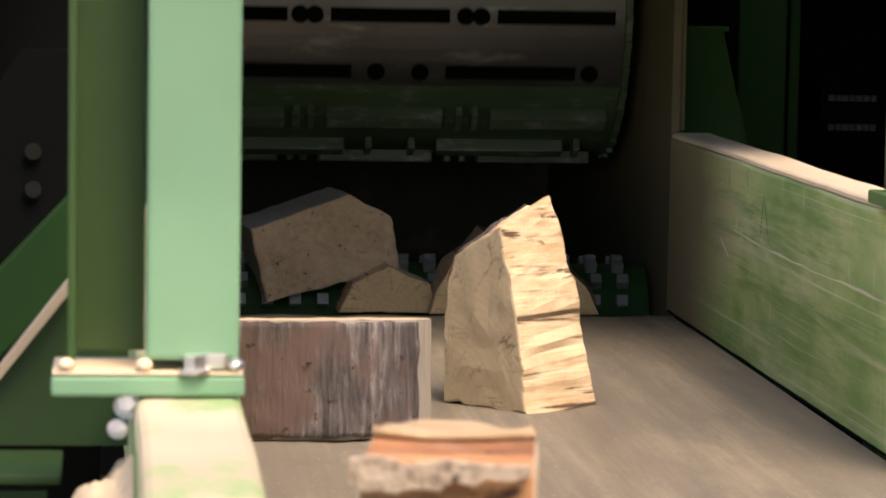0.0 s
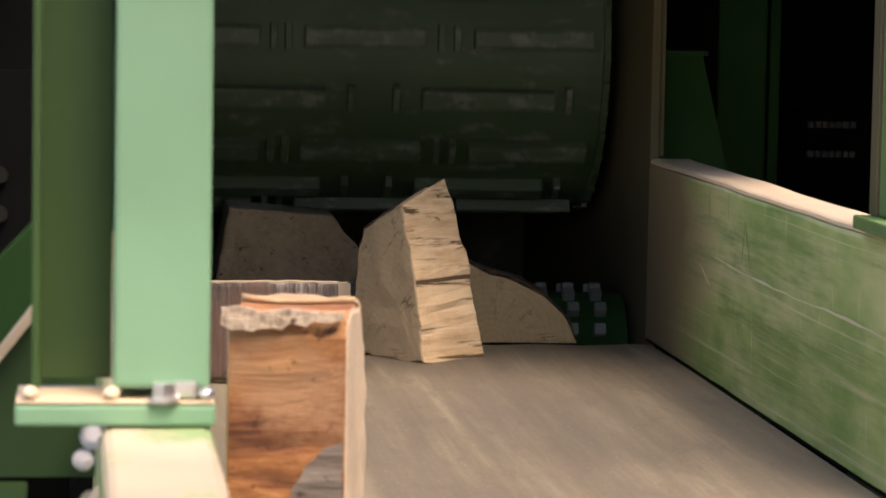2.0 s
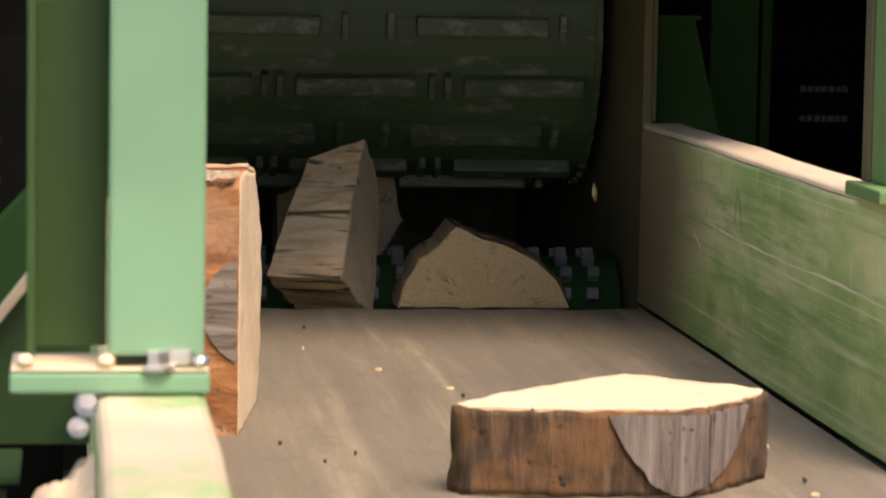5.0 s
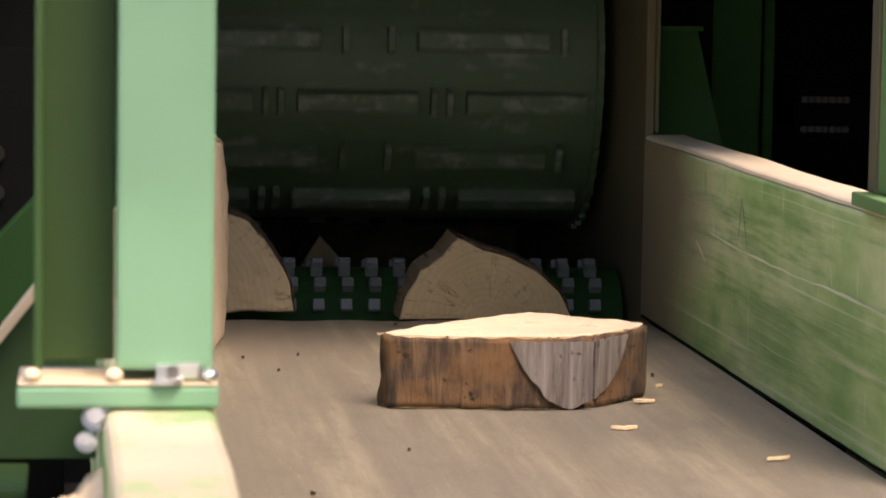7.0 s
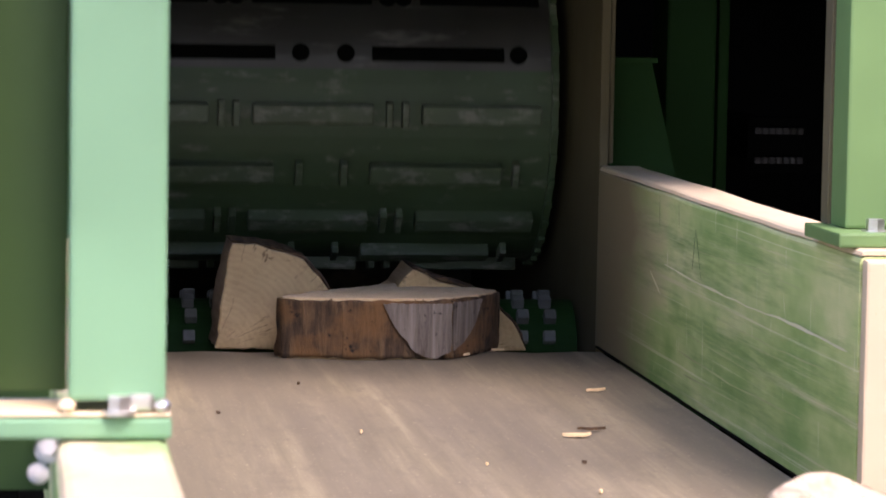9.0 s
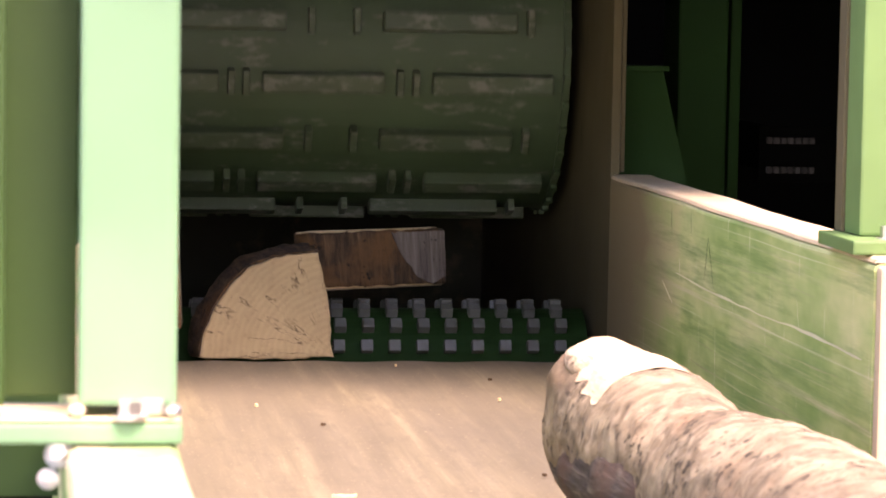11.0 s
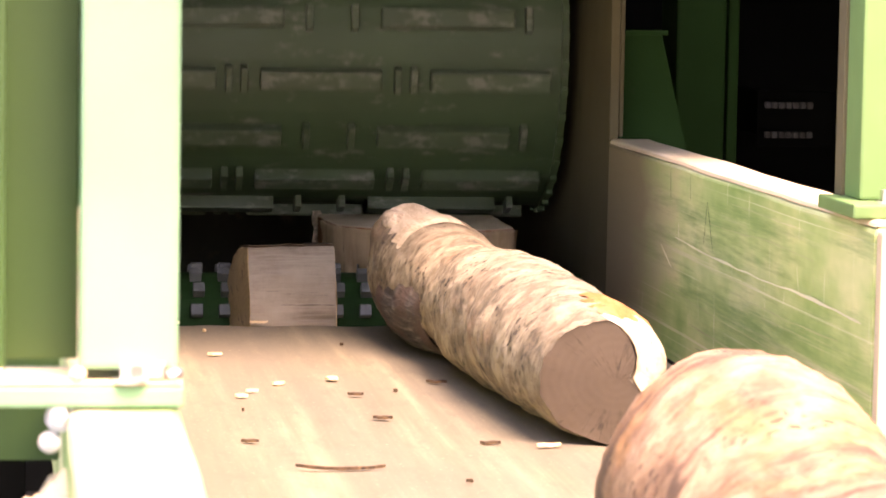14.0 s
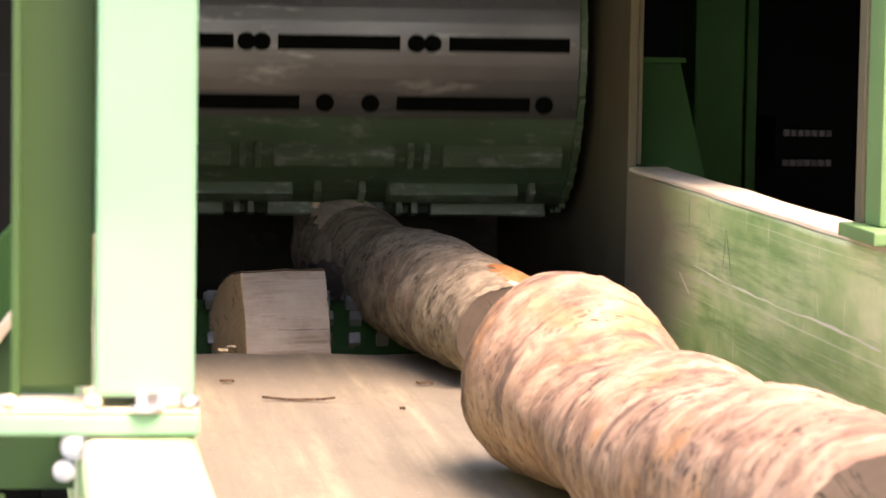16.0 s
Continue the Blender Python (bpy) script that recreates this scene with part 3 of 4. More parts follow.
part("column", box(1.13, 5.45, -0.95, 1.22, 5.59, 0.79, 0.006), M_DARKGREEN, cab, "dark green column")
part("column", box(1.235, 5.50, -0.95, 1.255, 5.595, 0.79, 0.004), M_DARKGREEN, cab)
ch = thing("roller_chain", "two runs of dark steel drive chain", "chain")
for z in (0.236, 0.300):
    for k in range(7):
        part("link", box(1.565 + 0.0155 * k, 6.58, z - 0.007, 1.578 + 0.0155 * k, 6.592, z + 0.007, 0.003), M_CHAIN, ch)
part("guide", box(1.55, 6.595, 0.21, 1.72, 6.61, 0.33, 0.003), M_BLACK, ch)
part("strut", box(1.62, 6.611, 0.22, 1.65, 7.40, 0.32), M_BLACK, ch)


# ---- feed rollers ----
RAD = 0.30
roller = thing("feed_roller", "large green drum roller with rows of steel bars", "roller")
bm = bmesh.new()
SEG = 60
ends = (0.085, 0.918)
rows = []
for k in range(SEG):
    a = 2 * math.pi * k / SEG
    rows.append([bm.verts.new((x, RAD * math.cos(a), RAD * math.sin(a))) for x in np.linspace(ends[0] - 0.505, ends[1] - 0.505, 9)])
for k in range(SEG):
    a, b = rows[k], rows[(k + 1) % SEG]
    for i in range(8):
        bm.faces.new((a[i], a[i + 1], b[i + 1], b[i]))
bm.faces.new([r[0] for r in rows])
bm.faces.new([r[-1] for r in rows])
M_DRUM = paint("chipped_drum_paint", (0.050, 0.090, 0.040), (0.17, 0.178, 0.14), 0.57, 0.5, (0.7, 2, 2), 14)
M_BAR = paint("rubbed_bar_paint", (0.070, 0.105, 0.056), (0.19, 0.20, 0.16), 0.53, 0.45, (1, 2, 2), 16)
drum = part("drum", bm, M_DRUM, roller)
N_ROWS = 18
# bare steel plates cover part of the drum
bm = bmesh.new()
for a0 in np.linspace(-0.44, 0.44, 12)[:-1]:
    da = 0.88 / 11
    v = [bm.verts.new((x, -r * math.cos(a), r * math.sin(a))) for x, r, a in
         ((-0.408, RAD + 0.005, a0), (0.408, RAD + 0.005, a0), (0.408, RAD + 0.005, a0 + da), (-0.408, RAD + 0.005, a0 + da))]
    bm.faces.new(v)
part("wear_plate", bm, M_STEEL, drum, "bare dark steel wear plate")
for k in range(N_ROWS):
    ang = -180 + 360 * k / N_ROWS
    steel = abs(ang) < 25
    at = pose(0, 0, 0, -ang, 0, 0)
    offs = (-0.300, -0.012, 0.285) if k % 2 else (-0.195, 0.208)
    for o in offs:
        w = 0.106 if k % 2 else 0.117
        if steel:
            # Slot is a black piece laid on, coloured as the shade inside it.
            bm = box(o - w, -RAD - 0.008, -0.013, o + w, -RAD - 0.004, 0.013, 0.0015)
            ob = part("slot", bm, M_BLACK, drum, "black piece for the shaded slot in the wear plate")
        else:
            bm = box(o - w, -RAD - 0.022, -0.017, o + w, -RAD + 0.004, 0.017, 0.004)
            ob = part("bar", bm, M_BAR, drum, "raised gripping bar")
        ob.matrix_local = at
    for o in ((-0.172, -0.146, 0.122, 0.150) if k % 2 else (-0.034, 0.045, 0.350)):
        if steel:
            # Hole is a black disc; its colour gives the shaded depth.
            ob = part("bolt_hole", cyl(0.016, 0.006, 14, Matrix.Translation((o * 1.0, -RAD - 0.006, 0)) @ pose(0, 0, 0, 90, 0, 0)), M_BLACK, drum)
        else:
            ob = part("stud", box(o - 0.006, -RAD - 0.020, -0.022, o + 0.006, -RAD + 0.004, 0.022, 0.002), M_BAR, drum, "scuffed steel stud")
        ob.matrix_local = at
part("rim", cyl(RAD + 0.006, 0.012, 60, Matrix.Translation((0.416, 0, 0)) @ pose(0, 0, 0, 0, 90, 0)), M_DRUM, roller)
for k in range(40):
    a = 2 * math.pi * k / 40
    ob = part("rim_tooth", box(0.411, -RAD - 0.013, -0.006, 0.422, -RAD - 0.003, 0.006), M_DRUM, roller)
    ob.matrix_local = pose(0, 0, 0, math.degrees(a), 0, 0)

M_TOOTH = paint("worn_tooth_steel", (0.11, 0.115, 0.10), (0.24, 0.24, 0.215), 0.55, 0.45)
spiked = thing("spiked_roller", "green lower roller with rows of square steel teeth", "roller")
SR = 0.095
part("core", cyl(SR, 0.84, 40, pose(0, 0, 0, 0, 90, 0)), M_DARKGREEN, spiked)
tooth = None
for k in range(16):
    for i in range(17):
        x = -0.39 + 0.0475 * i + (0.0 if k % 2 else 0.004)
        if tooth is None:
            tooth = part("tooth", box(-0.010, -SR - 0.016, -0.010, 0.010, -SR + 0.004, 0.010, 0.002), M_TOOTH, spiked, "worn steel tooth")
            ob = tooth
        else:
            ob = new("tooth", tooth.data)
            ob.parent = spiked
        ob.matrix_local = pose(x, 0, 0, 22.5 * k, 0, 0)


# ---- firewood ----
def densify(profile, step=0.012):
    """Points along the closed profile with the bark flag of their edge."""
    out = []
    for (x0, y0, f), (x1, y1, _) in zip(profile, profile[1:] + profile[:1]):
        n = max(1, round(math.hypot(x1 - x0, y1 - y0) / step))
        out += [(x0 + (x1 - x0) * k / n, y0 + (y1 - y0) * k / n, f) for k in range(n)]
    return out


def arc(cx, cy, r, a0, a1, n):
    return [(cx + r * math.cos(radians(a0 + (a1 - a0) * k / n)), cy + r * math.sin(radians(a0 + (a1 - a0) * k / n)), 1) for k in range(n)]


def block(name, label, profile, thick, cap_mat, side_mat, bark_mat, seed, rough=0.003, lean=0.0, grow=1.0, cap_label="", side_label="", group="firewood blocks", bark_thick=0.006):
    """A slab sawn across a log: profile in local XY (flag 1: bark edge), fibres along Z from 0 down to -thick."""
    ob = thing(name, label, "firewood", group)
    pts = densify(profile)
    cx, cy = sum(p[0] for p in pts) / len(pts), sum(p[1] for p in pts) / len(pts)
    nz = max(6, round(thick / 0.010))

    def place(x, y, k, push=0.0):
        s = k / nz
        g = 1 + (grow - 1) * s
        px, py = x * (1 + (grow - 1) * 0.2 * s), y * g
        z = -s * (thick - lean * y)
        d = rough * (noise.noise((px * 22 + seed, py * 22, z * 6)) + 0.7 * noise.noise((px * 70, py * 70 + seed, z * 14))) + push
        l = math.hypot(px - cx, py - cy) or 1
        return Vector((px + (px - cx) / l * d, py + (py - cy) / l * d, z))

    bm = bmesh.new()
    rings = [[bm.verts.new(place(x, y, k)) for x, y, f in pts] for k in range(nz + 1)]
    n = len(pts)
    for a, b in zip(rings, rings[1:]):
        for i in range(n):
            bm.faces.new((a[i], a[(i + 1) % n], b[(i + 1) % n], b[i]))
    part("split_side", bm, side_mat, ob, side_label)
    for k, top in ((0, 1), (nz, -1)):
        bm = bmesh.new()
        last = None
        for q in (1.0, 0.97, 0.75, 0.5, 0.25):
            ring = []
            for x, y, f in pts:
                p = place(x, y, k)
                c = place(cx, cy, k)
                p = c + (p - c) * q
                p.z += top * (0.0015 if q < 1 else -0.0005) + 0.0022 * noise.noise((p.x * 30, p.y * 30, seed))
                ring.append(bm.verts.new(p))
            if last:
                for i in range(n):
                    bm.faces.new((last[i], last[(i + 1) % n], ring[(i + 1) % n], ring[i]))
            last = ring
        bm.faces.new(last)
        part("cut_face", bm, cap_mat, ob, cap_label)
    if bark_mat and any(p[2] for p in pts):
        bm = bmesh.new()
        runs, run = [], []
        for i in range(n + 1):
            if i < n and pts[i][2]:
                run.append(i)
            elif run:
                runs.append(run + [i % n])
                run = []
        for run in runs:
            def shell(off, rag):
                g = []
                for k in range(nz + 1):
                    row = []
                    for i in run:
                        x, y, f = pts[i]
                        p = place(x, y, k, off + (0.0045 * noise.noise((x * 75, y * 75, k * 0.35 + seed)) if off > 0.002 else 0))
                        if k in (0, nz):
                            p.z += (-1 if k == 0 else 1) * rag * (0.5 + noise.noise((x * 45, y * 45, seed)))
                        row.append(bm.verts.new(p))
                    g.append(row)
                return g
            o, q = shell(bark_thick, 0.004), shell(0.001, 0.004)
            for g in (o, q):
                for a, b in zip(g, g[1:]):
                    for i in range(len(run) - 1):
                        bm.faces.new((a[i], a[i + 1], b[i + 1], b[i]))
            edge = lambda g: [r[0] for r in g] + g[-1][1:] + [r[-1] for r in g[::-1]][1:] + g[0][::-1][1:-1]
            eo, eq = edge(o), edge(q)
            for i in range(len(eo)):
                j = (i + 1) % len(eo)
                bm.faces.new((eo[i], eo[j], eq[j], eq[i]))
        smooth(part("bark", bm, bark_mat, ob, "rough bark"))
    return ob


def patch_on(ob, pts, depth, mat, m, label):
    fine = densify([(x, y, 0) for x, y in pts], 0.005)
    rag = [(x + 0.0026 * noise.noise((x * 90, y * 90, 1)), y + 0.0026 * noise.noise((x * 90, y * 90, 8))) for x, y, f in fine]
    return part("scar", prism(rag, depth, m), mat, ob, label)


wedge = block("firewood_wedge", "split firewood wedge with weathered sawn face, standing on the belt",
              [(0, 0, 0), (0.149, 0, 0), (0.131, 0.12, 0), (0.096, 0.243, 0), (0.055, 0.226, 1), (0.014, 0.203, 1), (0.003, 0.15, 0), (-0.002, 0.07, 0)],
              0.136, M_END_TAN, M_SPLIT, M_BARK_GREY, 1, 0.0075, 0.17, 1.17, "weathered grey sawn face", "pale torn side with dark checks", bark_thick=0.003)

half_round = block("firewood_slab", "thick slab with dark grey-brown bark lying on the belt",
                   arc(-0.005, 0.165, 0.17, 222, 316, 12) + [(0.122, 0.045, 0), (0.165, 0.18, 0), (-0.06, 0.195, 0)],
                   0.148, M_END_TAN, M_END_GREY, M_BARK_GREY, 4, 0.003, cap_label="dusty cut face")

tall_slab = block("firewood_slab", "upright slab with orange inner bark and pale cut face",
                  [(0.0, 0.0, 0), (0.17, 0.0, 0)] + arc(0.14, 0.135, 0.185, -46, 76, 12) + [(0.12, 0.316, 0), (0.05, 0.319, 0), (0.0, 0.316, 0), (-0.004, 0.30, 0), (-0.002, 0.26, 0), (-0.006, 0.10, 0)],
                  0.098, M_END_PALE, M_ORANGE, M_SPLIT_TAN, 9, 0.003, cap_label="fresh pale cut face", side_label="orange-brown peeled side")
patch_on(tall_slab, [(0.001, 0.058), (0.014, 0.052), (0.03, 0.04), (0.043, 0.016), (0.046, -0.008), (0.040, -0.03), (0.024, -0.052), (0.010, -0.064), (0.001, -0.068)], 0.002, M_SCAR,
         Matrix.Translation((-0.0085, 0.158, -0.0005)) @ pose(0, 0, 0, 0, 90, 0), "pale grey scar")

patch_on(tall_slab, [(0.104, 0.0070), (0.104, -0.0072), (0.094, -0.0126), (0.086, -0.0102), (0.076, -0.0132), (0.064, -0.0084), (0.052, -0.0108), (0.046, -0.0048), (0.034, -0.0072), (0.026, -0.0030), (0.012, -0.0048), (0.002, -0.0012), (0.001, 0.0060), (0.03, 0.0040), (0.05, 0.0080), (0.07, 0.0030), (0.088, 0.0080)], 0.006, M_FLAKE,
         Matrix.Translation((-0.0105, 0.319, -0.0005)) @ pose(0, 0, 0, 0, 90, 0), "ragged pale bark remnant")

jam_block = block("firewood_block", "tan half-round block resting against the rollers",
                  [(-0.146, 0, 0), (0.146, 0, 0)] + arc(0.0, -0.045, 0.152, 20, 92, 8) + [(-0.05, 0.138, 0), (-0.075, 0.105, 0), (-0.11, 0.082, 0), (-0.138, 0.035, 0)],
                  0.15, M_END_CRACK, M_SPLIT_TAN, M_BARK_RUST, 12, 0.004, cap_label="tan cut face")

grey_block = block("firewood_block", "grey-brown split block caught at the rollers",
                   [(-0.12, 0, 0), (0.12, 0, 0), (0.125, 0.09, 0), (0.06, 0.145, 0), (-0.12, 0.13, 0)],
                   0.17, M_SPLIT_TAN, M_END_GREY, None, 17, 0.004)

quarter_block = block("firewood_block", "quarter-round block with a tan sawn face and drying cracks",
                      [(0, 0, 0), (-0.012, 0.09, 0), (-0.028, 0.174, 1), (-0.080, 0.170, 1), (-0.147, 0.148, 1), (-0.180, 0.110, 1), (-0.199, 0.080, 1), (-0.216, 0.040, 1), (-0.224, 0, 0), (-0.11, -0.003, 0)],
                      0.145, M_END_CHECK, M_SPLIT_GREY, M_BARK_RUST, 31, 0.005, cap_label="tan sawn face with dark cracks", side_label="grey weathered split side", bark_thick=0.004)

small_block = block("firewood_block", "small tan split piece at the rollers",
                    [(-0.085, 0, 0), (0.085, 0, 0), (0.07, 0.05, 0), (0.0, 0.078, 0), (-0.06, 0.05, 0)],
                    0.10, M_END_CRACK, M_SPLIT_TAN, None, 19, 0.004)

flat_slab = block("firewood_slab", "flat slab with rusty bark edge and pale sawn top",
                  [(-0.175, 0.02, 1), (-0.165, -0.005, 1), (-0.05, -0.022, 1), (0.05, -0.022, 1), (0.10, -0.008, 1), (0.185, 0.095, 1), (0.195, 0.13, 0), (0.055, 0.250, 0), (-0.06, 0.15, 0)],
                  0.098, M_END_PALE, M_SPLIT, M_BARK_RUST, 23, 0.002, cap_label="fresh pale sawn face")

# smooth grey scar on the bark of the flat slab
patch_on(flat_slab, [(-0.012, 0.044), (0.100, 0.044), (0.100, -0.032), (0.072, -0.047), (0.042, -0.036), (0.016, -0.004), (0.0, 0.02)], 0.0025, M_SCAR,
         Matrix.Translation((0.0, -0.0295, -0.050)) @ pose(0, 0, 0, 90, 0, 0), "silvery grey bare patch")
patch_on(flat_slab, [(0.0, 0.044), (0.088, 0.044), (0.066, 0.004), (0.034, -0.022), (0.0, -0.034)], 0.0025, M_SCAR,
         Matrix.Translation((0.104, -0.0145, -0.050)) @ pose(0, 0, 0, 0, 0, 50.5) @ pose(0, 0, 0, 90, 0, 0), "silvery grey bare patch")
patch_on(flat_slab, [(-0.155, -0.035), (-0.135, -0.018), (-0.115, -0.022), (-0.105, -0.04), (-0.118, -0.05), (-0.15, -0.05)], 0.003, M_MOSS,
         Matrix.Translation((0.0, -0.0145, -0.042)) @ pose(0, 0, 0, 90, 0, -6), "dark mossy spot")


def round_log(name, label, length, radius, bark, seed, near_cut, end_mat):
    """A log along local Z, near end at 0: radius(s, angle), cut surface z = near_cut(angle)."""
    ob = thing(name, label, "log", "whole logs")
    nl, na = 210, 96
    grid = []
    bm = bmesh.new()
    for k in range(nl + 1):
        s = k / nl
        row = []
        for i in range(na):
            a = 2 * math.pi * i / na
            r = radius(s, a)
            ca, sa = math.cos(a), math.sin(a)
            r += 0.0042 * noise.noise((ca * 1.6 + seed, sa * 1.6, s * length * 11)) + 0.0022 * noise.noise((ca * 5, sa * 5 + seed, s * length * 46)) + 0.0030 * max(0, noise.noise((ca * 9, sa * 9, s * length * 90 + seed))) + 0.0012 * noise.noise((ca * 22, sa * 22 + seed, s * length * 160))
            z = s * length + near_cut(a) * r / 0.085 * (1 - s) ** 4
            row.append(bm.verts.new((r * ca, r * sa, z)))
        grid.append(row)
    for a, b in zip(grid, grid[1:]):
        for i in range(na):
            bm.faces.new((a[i], a[(i + 1) % na], b[(i + 1) % na], b[i]))
    first = [v.co.copy() for v in grid[0]]
    final = [v.co.copy() for v in grid[-1]]
    smooth(part("bark", bm, bark, ob))
    for ring in (first, final):
        bm = bmesh.new()
        c = sum(ring, Vector()) / na
        last = None
        for q in (1.0, 0.96, 0.7, 0.4, 0.15):
            cur = [bm.verts.new(c + (p - c) * q + Vector((0, 0, 0.0025 * noise.noise(p * 25 * q)))) for p in ring]
            if last:
                for i in range(na):
                    bm.faces.new((last[i], last[(i + 1) % na], cur[(i + 1) % na], cur[i]))
            last = cur
        bm.faces.new(last)
        smooth(part("cut_face", bm, end_mat, ob, "brown cut end"))
    return ob


def strip_on(ob, radius, length, s0, s1, a0, a1, near_cut, mat, seed, label, name="peeled_patch", lift=0.004):
    bm = bmesh.new()
    rows = []
    for k in range(25):
        s = s0 + (s1 - s0) * k / 24
        row = []
        for i in range(17):
            u = i / 16
            pinch = 1 - 0.55 * (k / 24) ** 2
            a = radians((a0 + a1) / 2 + (a1 - a0) / 2 * (2 * u - 1) * pinch + 9 * noise.noise((k * 0.3, u, seed)))
            edge = min(1.0, 4 * u, 4 * (1 - u), 4 * k / 24 + 0.4, 4 * (1 - k / 24))
            r = radius(s, a) + lift * edge + 0.0005 + 0.002 * noise.noise((k * 0.4, i * 0.4, seed))
            row.append(bm.verts.new((r * math.cos(a), r * math.sin(a), s * length + near_cut(a) * r / 0.085 * (1 - s) ** 4)))
        rows.append(row)
    for a, b in zip(rows, rows[1:]):
        for i in range(16):
            bm.faces.new((a[i], a[i + 1], b[i + 1], b[i]))
    return smooth(part(name, bm, mat, ob, label))


def lump(s, c, w):
    return math.exp(-((s - c) / w) ** 2)


J_LEN, K_LEN = 1.16, 1.50


def r_j(s, a):
    up = max(0.0, -math.sin(a))
    return 0.083 + 0.013 * s + 0.004 * lump(s, 0.93, 0.08) * (0.05 + up) + 0.020 * lump(s, 0.985, 0.025) * lump(math.cos(a + 2.1), 1, 0.12) - 0.013 * lump(s, 0.70, 0.09) + 0.010 * lump(s, 0.42, 0.14) * up + 0.004 * math.cos(2 * a + 4 * s) - 0.070 * max(0.0, 1 - s / 0.12) ** 1.3 * max(0.0, math.cos(a + 0.2)) ** 1.2


def cut_j(a):
    return -0.05 * math.cos(a + 0.25)


def r_k(s, a):
    up = max(0.0, -math.sin(a))
    return 0.120 + 0.006 * lump(s, 0.92, 0.06) - 0.048 * lump(s, 0.72, 0.09) * (0.3 + 0.7 * up) - 0.030 * lump(s, 0.5, 0.16) * up + 0.004 * math.cos(3 * a + 5 * s) - 0.030 * max(0, (s - 0.96) / 0.04) ** 2


def cut_k(a):
    return -0.05 * math.cos(a)


log_a = round_log("birch_log", "crooked pale-barked log lying on the belt", J_LEN, r_j, M_BIRCH, 3, cut_j, M_END_BROWN)
strip_on(log_a, r_j, J_LEN, 0.0, 0.13, -100, 62, cut_j, M_PEELED, 5, "pale peeled wood", lift=0.006)
strip_on(log_a, r_j, J_LEN, 0.06, 0.22, -95, -30, cut_j, M_INNER, 6, "orange torn inner bark", lift=0.0045)
# Pale wood facet, its whitish top highlight painted in as well.
strip_on(log_a, r_j, J_LEN, 0.86, 0.995, -140, -60, cut_j, M_PEELED, 15, "pale scraped wood with the top highlight in its colour", lift=0.0035)
strip_on(log_a, r_j, J_LEN, 0.70, 0.985, 95, 190, cut_j, M_BARK_GREY, 11, "darker bark low on the left side", "dark_bark", 0.009)
smooth(part("torn_stub", blob(0.020, (-0.058, -0.090, 1.125), (1.0, 1.0, 1.4), 9), M_FLAKE, log_a, "pale torn stub"))
log_b = round_log("birch_log", "thick pink-tan log lying on the belt", K_LEN, r_k, M_BIRCH_PINK, 13, cut_k, M_END_BROWN)


# ---- chips on the belt: place at a time, length, width, heading, tone ----
rng = random.Random(5)
CHIPS = [(7.5, 0.700, 4.37, .035, .012, 10, 0), (7.5, 0.845, 3.95, .034, .008, 25, 0), (7.5, 0.735, 3.70, .040, .013, 8, 0), (7.5, 0.765, 3.74, .040, .008, 5, 1),
         (5.0, 0.510, 4.33, .012, .008, 30, 0), (13.0, 0.46, 4.73, .035, .008, 4, 0), (13.0, 0.365, 4.64, .030, .008, 3, 0), (13.0, 0.45, 3.87, .026, .010, -20, 1),
         (13.0, 0.34, 3.98, .022, .012, 40, 0), (13.0, 0.28, 3.78, .018, .010, 0, 0), (15.0, 0.355, 4.03, .105, .006, -5, 1), (15.0, 0.56, 4.22, .026, .009, 5, 1),
         (15.0, 0.264, 4.24, .022, .009, -5, 1), (15.0, 0.437, 4.74, .022, .009, -12, 1), (15.0, 0.298, 4.69, .018, .010, 8, 0), (15.0, 0.63, 4.20, .032, .010, 15, 0),
         (15.0, 0.42, 5.02, .024, .016, 80, 0), (14.5, 0.27, 5.0, .022, .010, 0, 0), (11.5, 0.23, 4.0, .012, .010, 0, 0), (12.5, 0.395, 4.56, .03, .006, 0, 0),
         (12.5, 0.565, 3.78, .03, .011, -15, 1), (9.0, 0.77, 5.05, .03, .010, 0, 0)]
for _ in range(34):
    CHIPS.append((rng.uniform(3, 16), rng.uniform(0.2, 0.85), rng.uniform(3.6, 4.9), rng.uniform(0.004, 0.011), rng.uniform(0.003, 0.006), rng.uniform(-90, 90), rng.randint(0, 1)))
M_CHIP = split_wood("fresh_chip", (0.76, 0.58, 0.34), (0.58, 0.38, 0.18), 0.75)
chips = []
for t, x, y, l, w, head, tone in CHIPS:
    bm = bmesh.new()
    n = 6
    top, bot = [], []
    for k in range(n + 1):
        u = k / n - 0.5
        hw = w / 2 * (1 - (2 * abs(u)) ** 2.5 * 0.8) * rng.uniform(0.75, 1.15)
        zz = 0.003 + 0.12 * l * u * u + rng.uniform(0, 0.0012)
        top.append([bm.verts.new((u * l, s * hw, zz + 0.002)) for s in (-1, 1)])
        bot.append([bm.verts.new((u * l, s * hw, zz - 0.0015)) for s in (-1, 1)])
    for g in (top, bot):
        for a, b in zip(g, g[1:]):
            bm.faces.new((a[0], a[1], b[1], b[0]))
    for s in (0, 1):
        for k in range(n):
            bm.faces.new((top[k][s], top[k + 1][s], bot[k + 1][s], bot[k][s]))
    for k in (0, n):
        bm.faces.new((top[k][0], top[k][1], bot[k][1], bot[k][0]))
    ob = part("wood_chip", bm, M_SPLIT_TAN if tone else M_CHIP)
    if tone:
        ob.data.materials[0] = M_BARK_RUST
    tagged(ob, "brown bark chip on the belt" if tone else "pale wood chip on the belt", "wood chip", "wood chips")
    chips.append((ob, t, x, y, head))
